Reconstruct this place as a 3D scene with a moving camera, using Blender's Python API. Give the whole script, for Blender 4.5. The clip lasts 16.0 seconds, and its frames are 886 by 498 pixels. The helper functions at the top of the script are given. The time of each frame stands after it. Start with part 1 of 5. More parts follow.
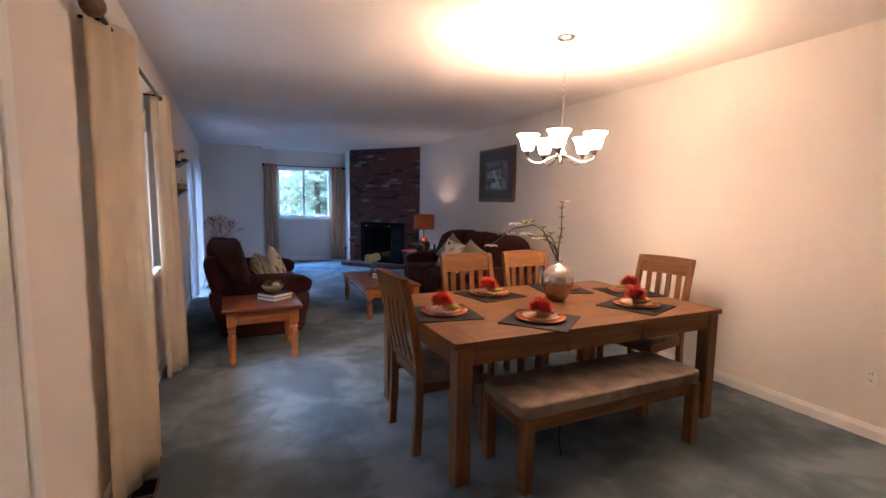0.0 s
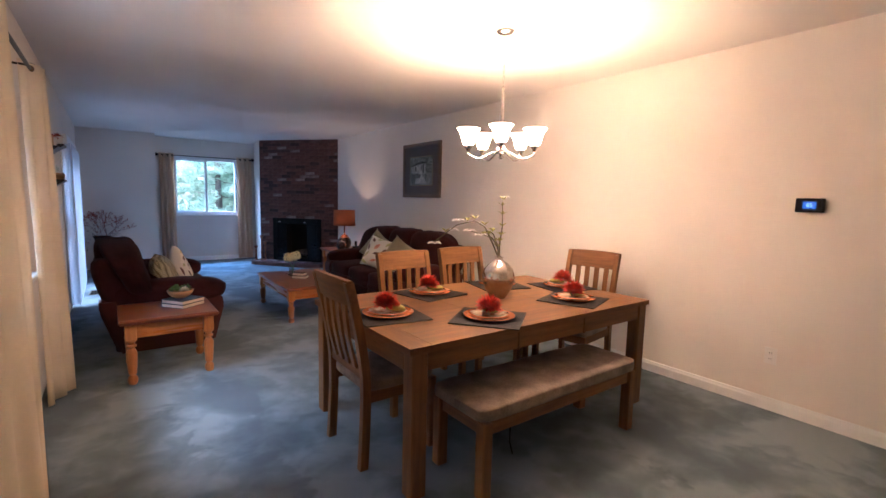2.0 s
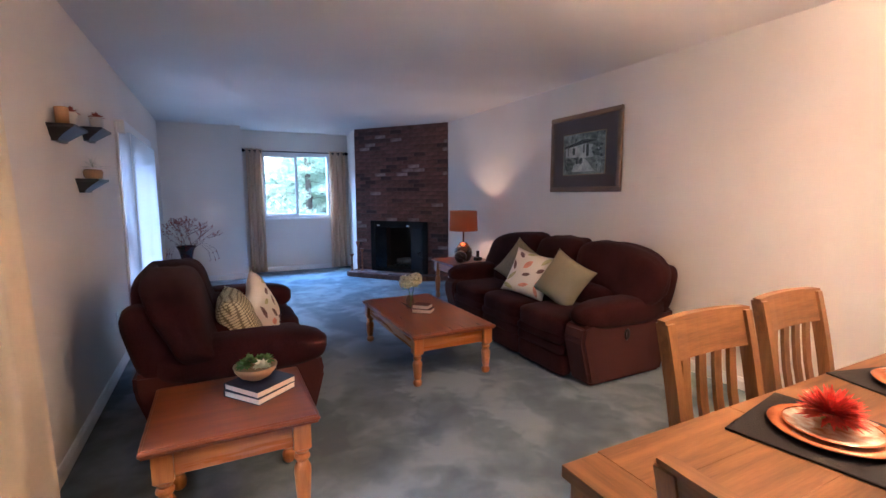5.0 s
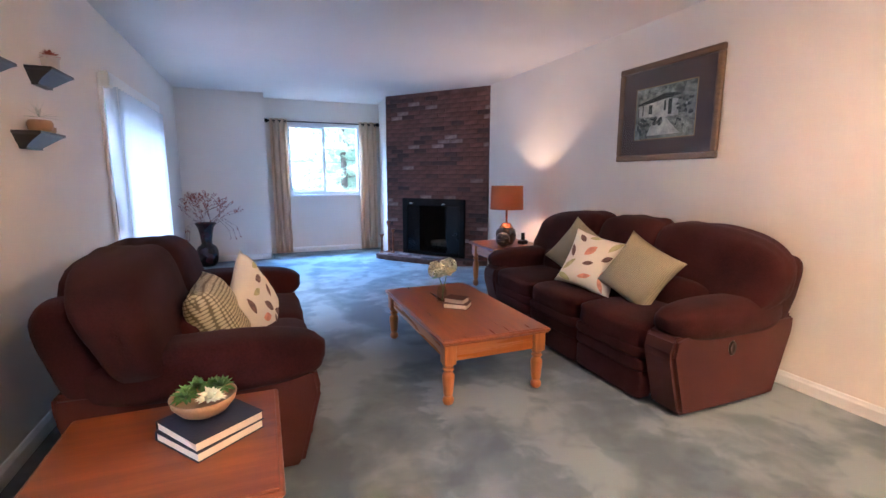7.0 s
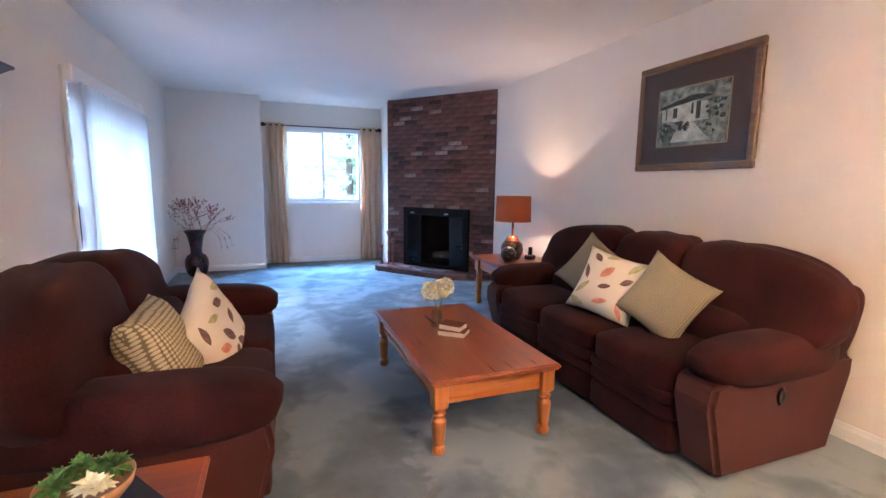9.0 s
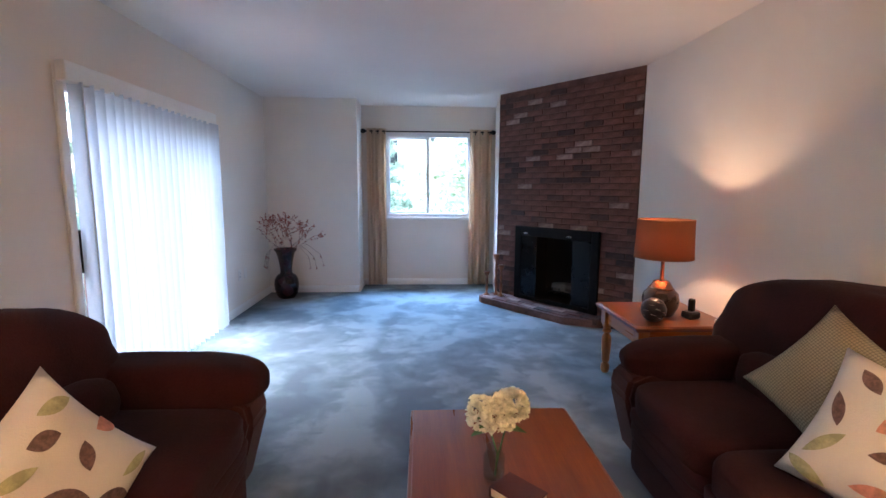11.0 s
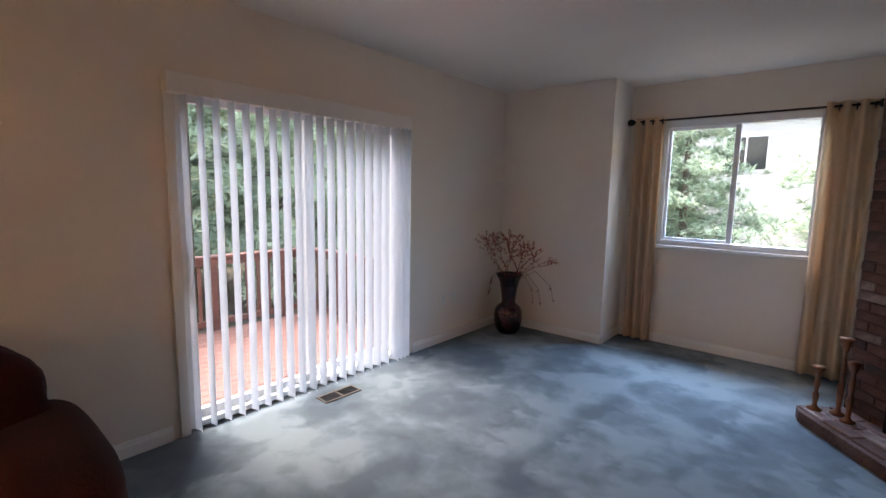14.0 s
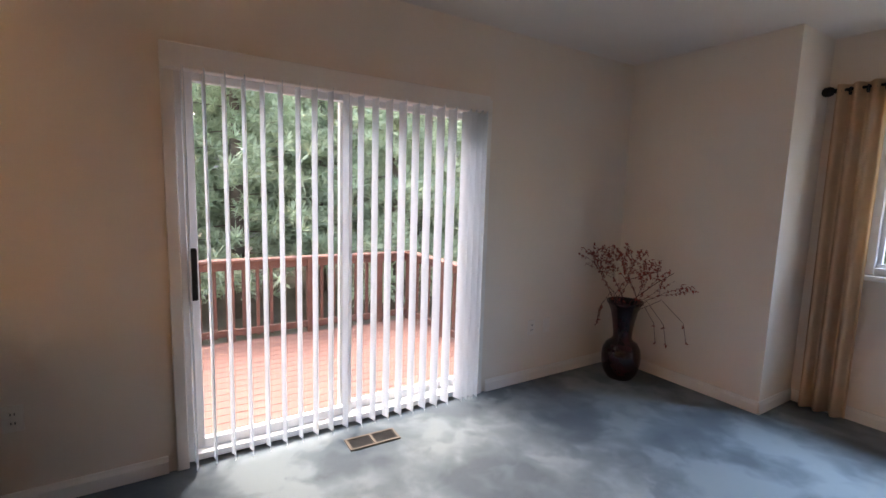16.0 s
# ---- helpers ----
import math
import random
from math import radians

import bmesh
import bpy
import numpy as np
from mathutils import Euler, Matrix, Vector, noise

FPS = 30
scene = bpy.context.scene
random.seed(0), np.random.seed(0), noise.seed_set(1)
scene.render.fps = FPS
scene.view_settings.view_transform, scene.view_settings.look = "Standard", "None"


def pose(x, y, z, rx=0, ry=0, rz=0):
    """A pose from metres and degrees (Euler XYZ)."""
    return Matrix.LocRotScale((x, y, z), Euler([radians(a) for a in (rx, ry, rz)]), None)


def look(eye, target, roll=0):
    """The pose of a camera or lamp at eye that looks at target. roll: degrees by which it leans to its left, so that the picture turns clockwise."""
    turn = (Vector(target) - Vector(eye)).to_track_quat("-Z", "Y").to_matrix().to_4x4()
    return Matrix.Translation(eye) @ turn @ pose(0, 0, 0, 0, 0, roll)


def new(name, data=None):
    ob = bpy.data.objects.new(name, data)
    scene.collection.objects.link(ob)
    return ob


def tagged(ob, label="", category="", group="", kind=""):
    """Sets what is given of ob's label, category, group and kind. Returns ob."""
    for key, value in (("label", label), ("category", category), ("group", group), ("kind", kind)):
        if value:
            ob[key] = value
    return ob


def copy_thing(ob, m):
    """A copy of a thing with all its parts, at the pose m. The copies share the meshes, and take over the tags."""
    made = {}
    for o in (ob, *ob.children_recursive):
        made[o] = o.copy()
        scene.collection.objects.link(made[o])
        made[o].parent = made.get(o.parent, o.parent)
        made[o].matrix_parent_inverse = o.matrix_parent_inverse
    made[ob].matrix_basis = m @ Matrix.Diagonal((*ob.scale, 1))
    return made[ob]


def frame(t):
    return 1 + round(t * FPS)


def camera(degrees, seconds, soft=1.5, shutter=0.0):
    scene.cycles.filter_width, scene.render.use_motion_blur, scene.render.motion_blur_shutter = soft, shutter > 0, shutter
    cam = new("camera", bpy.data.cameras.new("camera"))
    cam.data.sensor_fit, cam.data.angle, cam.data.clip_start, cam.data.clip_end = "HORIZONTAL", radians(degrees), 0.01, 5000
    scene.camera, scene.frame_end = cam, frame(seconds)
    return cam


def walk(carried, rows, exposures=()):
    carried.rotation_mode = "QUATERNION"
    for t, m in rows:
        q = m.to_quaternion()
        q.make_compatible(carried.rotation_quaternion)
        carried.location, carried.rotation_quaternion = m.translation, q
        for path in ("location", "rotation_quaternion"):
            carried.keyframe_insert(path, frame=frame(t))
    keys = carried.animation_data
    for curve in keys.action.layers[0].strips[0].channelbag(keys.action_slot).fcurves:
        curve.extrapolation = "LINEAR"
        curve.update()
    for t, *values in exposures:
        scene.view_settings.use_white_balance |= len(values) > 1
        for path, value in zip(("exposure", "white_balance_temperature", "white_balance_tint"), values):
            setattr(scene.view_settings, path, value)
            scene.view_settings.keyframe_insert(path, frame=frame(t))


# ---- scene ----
cam = camera(88.8, 16.0)
METRES, EYE, TILT, LEAN, TURN = 7.76, 1.51, 0.0, 0.0, -25.3
EXPOSURES = [(0, 3.25, 5150, 18), (1.5, 3.45, 5150, 18), (3.5, 3.4, 5200, 18), (5, 3.85, 5200, 19), (8, 4.68, 5450, 17), (10.5, 4.42, 5850, 17), (11, 4.18, 6200, 18), (11.5, 3.5, 6600, 20), (12, 2.95, 6900, 22), (13, 3.0, 7500, 24), (13.5, 3.13, 7900, 24), (14.5, 3.2, 8500, 25), (16, 3.25, 9000, 26)]
PATH = [
    (0, (0.228, 0.297, 1.401), (1.072, 2.098, 1.195), 0.9),
    (0.5, (0.232, 0.312, 1.397), (1.134, 2.086, 1.193), 1.0),
    (1, (0.235, 0.329, 1.394), (1.156, 2.093, 1.19), 1.0),
    (1.5, (0.226, 0.376, 1.386), (1.223, 2.097, 1.174), 0.9),
    (2, (0.132, 0.511, 1.394), (1.308, 2.114, 1.177), 1.3),
    (2.5, (0.08, 0.702, 1.402), (1.274, 2.29, 1.179), 1.3),
    (3, (0.175, 1.021, 1.397), (1.321, 2.645, 1.174), 0.8),
    (3.5, (0.238, 1.374, 1.396), (1.241, 3.091, 1.173), 0.6),
    (4, (0.245, 1.8, 1.384), (1.24, 3.52, 1.151), 0.5),
    (4.5, (0.322, 2.168, 1.379), (1.25, 3.925, 1.147), 0.2),
    (5, (0.441, 2.505, 1.398), (1.324, 4.283, 1.157), -0.2),
    (5.2, (0.477, 2.616, 1.397), (1.348, 4.399, 1.146), -0.5),
    (7.5, (0.816, 3.24, 1.272), (1.524, 5.082, 0.951), 0.5),
    (8, (0.855, 3.258, 1.271), (1.565, 5.104, 0.975), 0.6),
    (8.2, (0.878, 3.288, 1.26), (1.593, 5.133, 0.971), 0.8),
    (10.3, (1.352, 4.262, 1.359), (1.788, 6.195, 1.09), 0.7),
    (10.5, (1.45, 4.395, 1.349), (1.772, 6.351, 1.083), 0.4),
    (11, (1.673, 4.727, 1.367), (1.77, 6.707, 1.107), 0.4),
    (11.5, (1.893, 5.011, 1.363), (1.702, 6.986, 1.119), 0.9),
    (12, (2.118, 5.22, 1.366), (1.654, 7.151, 1.133), 1.2),
    (12.5, (2.36, 5.409, 1.398), (1.66, 7.268, 1.17), 1.3),
    (13, (2.439, 5.704, 1.405), (1.646, 7.527, 1.185), 1.4),
    (13.5, (2.459, 6.108, 1.411), (1.396, 7.787, 1.189), 1.4),
    (14, (2.425, 6.446, 1.445), (1.146, 7.963, 1.196), 1.1),
    (14.5, (2.417, 6.793, 1.438), (0.92, 8.093, 1.173), 0.7),
    (15, (2.32, 7.046, 1.437), (0.702, 8.188, 1.161), 0.9),
    (15.5, (2.245, 7.224, 1.42), (0.569, 8.285, 1.163), 1.2),
    (16, (2.167, 7.344, 1.422), (0.485, 8.399, 1.176), 1.7),
]
walk(cam, [(t, look(eye, target, roll)) for t, eye, target, roll in PATH], EXPOSURES)

# ---- light ----
SKY_WIN, SKY_DOOR = 27.0, 1.5
SHADE_GLOW = 8.4
CH_W, CH_COL = 2.2, (1.0, 0.56, 0.26)
TL_W, TL_COL = 1.4, (1.0, 0.68, 0.42)
world = bpy.data.worlds.new("overcast_sky")
scene.world = world
world.use_nodes = True
WN, WL = world.node_tree.nodes, world.node_tree.links
sky = WN.new("ShaderNodeTexSky")
sky.sky_type = "NISHITA"
sky.sun_disc = False
sky.sun_elevation, sky.sun_rotation = radians(58), radians(-88)
sky.air_density, sky.dust_density = 1.0, 3.0
WL.new(sky.outputs[0], WN["Background"].inputs[0])
WN["Background"].inputs[1].default_value = 0.15
sun = new("sun", bpy.data.lights.new("sun", "SUN"))
sun.data.energy, sun.data.angle, sun.data.color = 0.95, radians(40), (0.48, 0.74, 1.0)
sun.matrix_basis = look((-5.2, 8.3, 8.5), (0, 8.5, 0))


def sky_lamp(name, at, target, sx, sy, watts):
    """Stands in for the open sky above a window's head."""
    li = new(name, bpy.data.lights.new(name, "AREA"))
    li.data.shape, li.data.size, li.data.size_y = "RECTANGLE", sx, sy
    li.data.energy, li.data.color, li.data.spread = watts, (0.30, 0.58, 1.0), radians(120)
    li.matrix_basis = look(at, target)


sky_lamp("sky_over_window", (1.8, 12.2, 2.95), (1.8, 7.8, 0.9), 1.5, 0.9, SKY_WIN)
sky_lamp("sky_over_door", (-1.5, 8.3, 2.95), (1.6, 8.7, 0.3), 1.7, 0.9, SKY_DOOR)


def lamp(name, at, watts, colour, size):
    li = new(name, bpy.data.lights.new(name, "POINT"))
    li.data.energy, li.data.color, li.data.shadow_soft_size = watts, colour, size
    li.location = at
    return li


M_BULB = bpy.data.materials.new("lit_bulb")
M_BULB.use_nodes = True
M_BULB.node_tree.nodes["Principled BSDF"].inputs["Emission Color"].default_value = (1.0, 0.72, 0.42, 1)
M_BULB.node_tree.nodes["Principled BSDF"].inputs["Emission Strength"].default_value = 2

# ---- helpers for building ----
LX, RX, CEIL = -0.32, 3.74, 2.51          # inner faces of the long walls, ceiling height
WY, BY, BX = 11.2, 10.72, 0.85            # window wall, face and corner of the boxed-out corner
rnd = random.Random(7)


def part(name, bm, material, parent=None, label="", smooth=False, m=None):
    """Links a bmesh as one mesh object."""
    me = bpy.data.meshes.new(name)
    bmesh.ops.recalc_face_normals(bm, faces=bm.faces)
    bm.to_mesh(me)
    bm.free()
    if smooth:
        for p in me.polygons:
            p.use_smooth = True
    me.materials.append(material)
    ob = new(name, me)
    if parent:
        ob.parent = parent
    if m is not None:
        ob.matrix_basis = m
    return tagged(ob, label)


def base(name, m, label, category, group="", kind=""):
    ob = new(name)
    ob.empty_display_size = 0.05
    ob.matrix_basis = m
    return tagged(ob, label, category, group, kind)


def box(x0, x1, y0, y1, z0, z1, bev=0.0, bm=None, seg=1):
    own = bmesh.new()
    vs = bmesh.ops.create_cube(own, size=1)["verts"]
    for v in vs:
        v.co = Vector(((x0 + x1) / 2 + v.co.x * (x1 - x0), (y0 + y1) / 2 + v.co.y * (y1 - y0), (z0 + z1) / 2 + v.co.z * (z1 - z0)))
    if bev:
        bmesh.ops.bevel(own, geom=own.edges[:], offset=bev, segments=seg, affect="EDGES", profile=0.5)
    return merge(bm, own)


def merge(bm, own):
    if bm is None:
        return own
    me = bpy.data.meshes.new("scratch")
    own.to_mesh(me)
    own.free()
    bm.from_mesh(me)
    bpy.data.meshes.remove(me)
    return bm


def lathe(profile, seg=24, bm=None, centre=(0, 0), squash=1.0):
    bm = bm or bmesh.new()
    rings = []
    for r, z in profile:
        if r < 1e-5:
            rings.append([bm.verts.new((centre[0], centre[1], z))])
        else:
            rings.append([bm.verts.new((centre[0] + r * math.cos(2 * math.pi * k / seg), centre[1] + squash * r * math.sin(2 * math.pi * k / seg), z)) for k in range(seg)])
    for a, b in zip(rings, rings[1:]):
        for k in range(seg):
            q = [a[k % len(a)], a[(k + 1) % len(a)], b[(k + 1) % len(b)], b[k % len(b)]]
            f = [v for n, v in enumerate(q) if v not in q[:n]]
            if len(f) > 2:
                bm.faces.new(f)
    return bm


def tube(pts, radii, seg=8, bm=None):
    bm = bm or bmesh.new()
    pts = [Vector(p) for p in pts]
    rings = []
    for k, p in enumerate(pts):
        d = (pts[min(k + 1, len(pts) - 1)] - pts[max(k - 1, 0)]).normalized()
        a = d.orthogonal().normalized() if abs(d.z) > 0.9 else d.cross(Vector((0, 0, 1))).normalized()
        b = d.cross(a)
        r = radii[k] if isinstance(radii, (list, tuple)) else radii
        rings.append([bm.verts.new(p + (a * math.cos(2 * math.pi * j / seg) + b * math.sin(2 * math.pi * j / seg)) * r) for j in range(seg)])
    for a, b in zip(rings, rings[1:]):
        for j in range(seg):
            bm.faces.new((a[j], a[(j + 1) % seg], b[(j + 1) % seg], b[j]))
    bm.faces.new(rings[0][::-1])
    bm.faces.new(rings[-1])
    return bm


def puff(cx, cy, cz, sx, sy, sz, n=4.0, cuts=9, warp=None, bm=None, wob=0.0, seed=0):
    """A soft block: a cube blown up to a rounded, cushion-like solid of half sizes sx, sy, sz."""
    own = bmesh.new()
    bmesh.ops.create_cube(own, size=2)
    bmesh.ops.subdivide_edges(own, edges=own.edges[:], cuts=cuts, use_grid_fill=True)
    for v in own.verts:
        p = v.co
        s = (abs(p.x) ** n + abs(p.y) ** n + abs(p.z) ** n) ** (1 / n)
        q = Vector((p.x / s, p.y / s, p.z / s))
        if wob:
            q *= 1 + wob * noise.noise(q * 2.2 + Vector((seed, 0, 0)))
        if warp:
            q = warp(q)
        v.co = Vector((cx + q.x * sx, cy + q.y * sy, cz + q.z * sz))
    return merge(bm, own)


def extrude_poly(pts, z0, z1, bm=None):
    bm = bm or bmesh.new()
    lo = [bm.verts.new((x, y, z0)) for x, y in pts]
    hi = [bm.verts.new((x, y, z1)) for x, y in pts]
    bm.faces.new(lo[::-1])
    bm.faces.new(hi)
    for k in range(len(pts)):
        j = (k + 1) % len(pts)
        bm.faces.new((lo[k], lo[j], hi[j], hi[k]))
    return bm


# ---- materials ----
def mat(name, col, rough=0.6, var=0.15, scale=4.0, fine=60.0, bump=0.15, metal=0.0, col2=None, stretch=(1, 1, 1), sheen=0.0, per_object=0.0, spec=0.5, coat=0.0, bumpd=0.004, emit=None):
    """Principled paint, cloth or wood: broad and fine noise drive colour, gloss and relief."""
    m = bpy.data.materials.new(name)
    m.use_nodes = True
    nt = m.node_tree
    N, L = nt.nodes, nt.links
    b = N["Principled BSDF"]
    tc = N.new("ShaderNodeTexCoord")
    mp = N.new("ShaderNodeMapping")
    mp.inputs["Scale"].default_value = stretch
    L.new(tc.outputs["Object"], mp.inputs["Vector"])
    n1, n2 = N.new("ShaderNodeTexNoise"), N.new("ShaderNodeTexNoise")
    for n, s, d in ((n1, scale, 4), (n2, fine, 3)):
        n.inputs["Scale"].default_value = s
        n.inputs["Detail"].default_value = d
        L.new(mp.outputs["Vector"], n.inputs["Vector"])
    add = N.new("ShaderNodeMath")
    add.operation = "MULTIPLY_ADD"
    L.new(n2.outputs["Fac"], add.inputs[0])
    add.inputs[1].default_value = 0.35
    L.new(n1.outputs["Fac"], add.inputs[2])
    ramp = N.new("ShaderNodeValToRGB")
    c2 = col2 or tuple(min(1, c * (1 + var)) for c in col)
    c1 = col if col2 else tuple(c * (1 - var) for c in col)
    ramp.color_ramp.elements[0].position, ramp.color_ramp.elements[1].position = 0.5, 0.85
    ramp.color_ramp.elements[0].color = (*c1, 1)
    ramp.color_ramp.elements[1].color = (*c2, 1)
    L.new(add.outputs[0], ramp.inputs["Fac"])
    out = ramp.outputs["Color"]
    if per_object:
        oi = N.new("ShaderNodeObjectInfo")
        mr = N.new("ShaderNodeMapRange")
        mr.inputs["To Min"].default_value, mr.inputs["To Max"].default_value = 1 - per_object, 1 + per_object
        L.new(oi.outputs["Random"], mr.inputs["Value"])
        hs = N.new("ShaderNodeHueSaturation")
        L.new(mr.outputs["Result"], hs.inputs["Value"])
        L.new(out, hs.inputs["Color"])
        out = hs.outputs["Color"]
    L.new(out, b.inputs["Base Color"])
    rr = N.new("ShaderNodeMapRange")
    rr.inputs["To Min"].default_value, rr.inputs["To Max"].default_value = max(0.02, rough - 0.08), min(1, rough + 0.08)
    L.new(n1.outputs["Fac"], rr.inputs["Value"])
    L.new(rr.outputs["Result"], b.inputs["Roughness"])
    b.inputs["Metallic"].default_value = metal
    b.inputs["Specular IOR Level"].default_value = spec
    b.inputs["Sheen Weight"].default_value = sheen
    b.inputs["Coat Weight"].default_value = coat
    b.inputs["Coat Roughness"].default_value = 0.12
    if bump:
        bp = N.new("ShaderNodeBump")
        bp.inputs["Strength"].default_value = bump
        bp.inputs["Distance"].default_value = bumpd
        L.new(n2.outputs["Fac"], bp.inputs["Height"])
        L.new(bp.outputs["Normal"], b.inputs["Normal"])
    if emit:
        b.inputs["Emission Color"].default_value = (*emit[:3], 1)
        b.inputs["Emission Strength"].default_value = emit[3]
    return m


def wood(name, col, dark, along="x", rough=0.35, coat=0.2, ring=9.0):
    """Stained wood: stretched noise gives grain along one axis."""
    st = {"x": (0.6, 9, 9), "y": (9, 0.6, 9), "z": (9, 9, 0.6)}[along]
    return mat(name, dark, rough, 0, ring / 3, ring * 3, 0.12, col2=col, stretch=st, coat=coat, bumpd=0.001)


M_WALL = mat("wall_paint", (0.77, 0.705, 0.63), 0.75, 0.03, 1.2, 180, 0.12, spec=0.3, bumpd=0.0015)
M_CEIL = mat("ceiling_paint", (0.76, 0.71, 0.66), 0.9, 0.03, 1.0, 120, 0.3, spec=0.2, bumpd=0.002)
M_TRIM = mat("trim_paint", (0.80, 0.79, 0.76), 0.4, 0.03, 2, 60, 0.05)
M_DARKTILE = mat("brown_vinyl", (0.06, 0.035, 0.022), 0.35, 0.3, 8, 60, 0.1)
M_VINYL = mat("white_vinyl", (0.80, 0.81, 0.82), 0.35, 0.02, 2, 40, 0.03)
M_CHROME = mat("brushed_nickel", (0.62, 0.58, 0.53), 0.25, 0.05, 3, 80, 0.03, metal=1.0)
M_BLACK = mat("black_metal", (0.015, 0.014, 0.014), 0.4, 0.2, 6, 80, 0.1, metal=0.6)
M_BRONZE = mat("bronze_knob", (0.16, 0.10, 0.06), 0.4, 0.3, 20, 90, 0.2, metal=0.7)
M_OAK_X = wood("honey_oak_x", (0.50, 0.17, 0.032), (0.34, 0.10, 0.018), "x", 0.28, 0.4)
M_OAK_Z = wood("honey_oak_z", (0.50, 0.175, 0.034), (0.35, 0.105, 0.019), "z", 0.3, 0.4)
M_OAK_Y = wood("honey_oak_y", (0.50, 0.17, 0.032), (0.34, 0.10, 0.018), "y", 0.28, 0.4)
M_CHERRY = wood("cherry_top", (0.29, 0.078, 0.018), (0.20, 0.046, 0.011), "y", 0.3, 0.15, 7)
M_CHERRY_X = wood("cherry_top_x", (0.23, 0.060, 0.014), (0.15, 0.035, 0.009), "x", 0.32, 0.12, 7)
M_DIN_X = wood("walnut_x", (0.225, 0.098, 0.030), (0.125, 0.052, 0.015), "x", 0.5, 0.03)
M_DIN_Y = wood("walnut_y", (0.215, 0.094, 0.029), (0.12, 0.050, 0.014), "y", 0.5, 0.03)
M_DIN_Z = wood("walnut_z", (0.25, 0.110, 0.033), (0.14, 0.059, 0.017), "z", 0.42, 0.08)
for _m in (M_DIN_X, M_DIN_Y, M_DIN_Z):
    _m.node_tree.nodes["Principled BSDF"].inputs["Specular IOR Level"].default_value = 0.28
M_SEAT = mat("grey_brown_seat", (0.145, 0.102, 0.078), 0.9, 0, 9, 90, 0.35, col2=(0.29, 0.22, 0.17), sheen=0.1)
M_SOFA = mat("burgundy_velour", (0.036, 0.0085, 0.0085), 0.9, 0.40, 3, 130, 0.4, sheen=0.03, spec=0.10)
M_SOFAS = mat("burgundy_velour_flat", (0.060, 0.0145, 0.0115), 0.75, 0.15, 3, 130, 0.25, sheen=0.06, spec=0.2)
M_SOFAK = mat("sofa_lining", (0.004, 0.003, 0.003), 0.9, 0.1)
M_GLAZE = mat("oxblood_glaze", (0.026, 0.006, 0.009), 0.22, 0.3, 8, 40, 0.03, coat=0.25, spec=0.35)
M_DARKCER = mat("dark_bronze_ceramic", (0.030, 0.017, 0.013), 0.28, 0.4, 8, 30, 0.08, coat=0.25, metal=0.15)
M_COPPER = mat("copper_collar", (0.55, 0.26, 0.14), 0.25, 0.1, 12, 70, 0.05, metal=1.0)
M_MERC = mat("mercury_glass", (0.40, 0.34, 0.28), 0.16, 0, 9, 45, 0.15, col2=(0.72, 0.66, 0.60), metal=0.95, bumpd=0.002)
M_TWIG = mat("brown_twig", (0.11, 0.030, 0.020), 0.8, 0.3, 30, 90, 0.3)
M_BERRY = mat("rust_leaf", (0.30, 0.055, 0.032), 0.7, 0.4, 30, 90, 0.2)
M_LEAF = mat("green_leaf", (0.085, 0.18, 0.042), 0.6, 0.4, 30, 90, 0.2)
M_PETAL = mat("cream_petal", (0.84, 0.80, 0.58), 0.7, 0.15, 30, 90, 0.1)
M_WHITEP = mat("white_petal", (0.80, 0.76, 0.70), 0.7, 0.08, 30, 90, 0.1)
M_RED = mat("red_petal", (0.60, 0.060, 0.025), 0.65, 0.35, 40, 90, 0.1)
M_ORANGEP = mat("orange_charger", (0.56, 0.17, 0.05), 0.25, 0.1, 10, 60, 0.03, coat=0.4)
M_PLATE = mat("cream_plate", (0.74, 0.64, 0.48), 0.2, 0, 26, 60, 0.02, col2=(0.46, 0.20, 0.09), coat=0.4)
M_MATT = mat("black_placemat", (0.016, 0.012, 0.011), 0.6, 0.2, 8, 200, 0.5, spec=0.25)
M_NAPK = mat("green_napkin", (0.36, 0.33, 0.08), 0.8, 0.25, 20, 150, 0.3)
M_BOOKB = mat("navy_cover", (0.012, 0.016, 0.028), 0.45, 0.2, 8, 120, 0.2)
M_BOOKR = mat("brown_cover", (0.10, 0.022, 0.016), 0.5, 0.2, 8, 120, 0.2)
M_PAGES = mat("paper_pages", (0.82, 0.73, 0.58), 0.8, 0.06, 4, 300, 0.4, stretch=(1, 1, 12))
M_BOWL = mat("bamboo_bowl", (0.40, 0.22, 0.10), 0.45, 0.12, 10, 60, 0.1)
M_ORB = mat("dark_glass_mosaic", (0.02, 0.012, 0.01), 0.3, 0.3, 20, 40, 0.05, spec=0.4)
M_FIREB = mat("black_steel", (0.006, 0.005, 0.005), 0.55, 0.2, 5, 40, 0.05, spec=0.12)
M_SOOT_SHADE = mat("soot_and_duct_shade", (0.012, 0.010, 0.009), 0.9, 0.4, 6, 40, 0.4)
M_BRICK = mat("tumbled_brick", (0.082, 0.033, 0.026), 0.85, 0, 7, 60, 0.9, col2=(0.185, 0.084, 0.066), per_object=0.22, bumpd=0.009)
M_BRICKW = mat("limewashed_brick", (0.14, 0.07, 0.06), 0.9, 0, 9, 60, 0.7, col2=(0.36, 0.27, 0.24), per_object=0.2, bumpd=0.006)
M_BRICKD = mat("burnt_brick", (0.035, 0.018, 0.016), 0.8, 0, 9, 60, 0.7, col2=(0.085, 0.042, 0.036), per_object=0.3, bumpd=0.006)
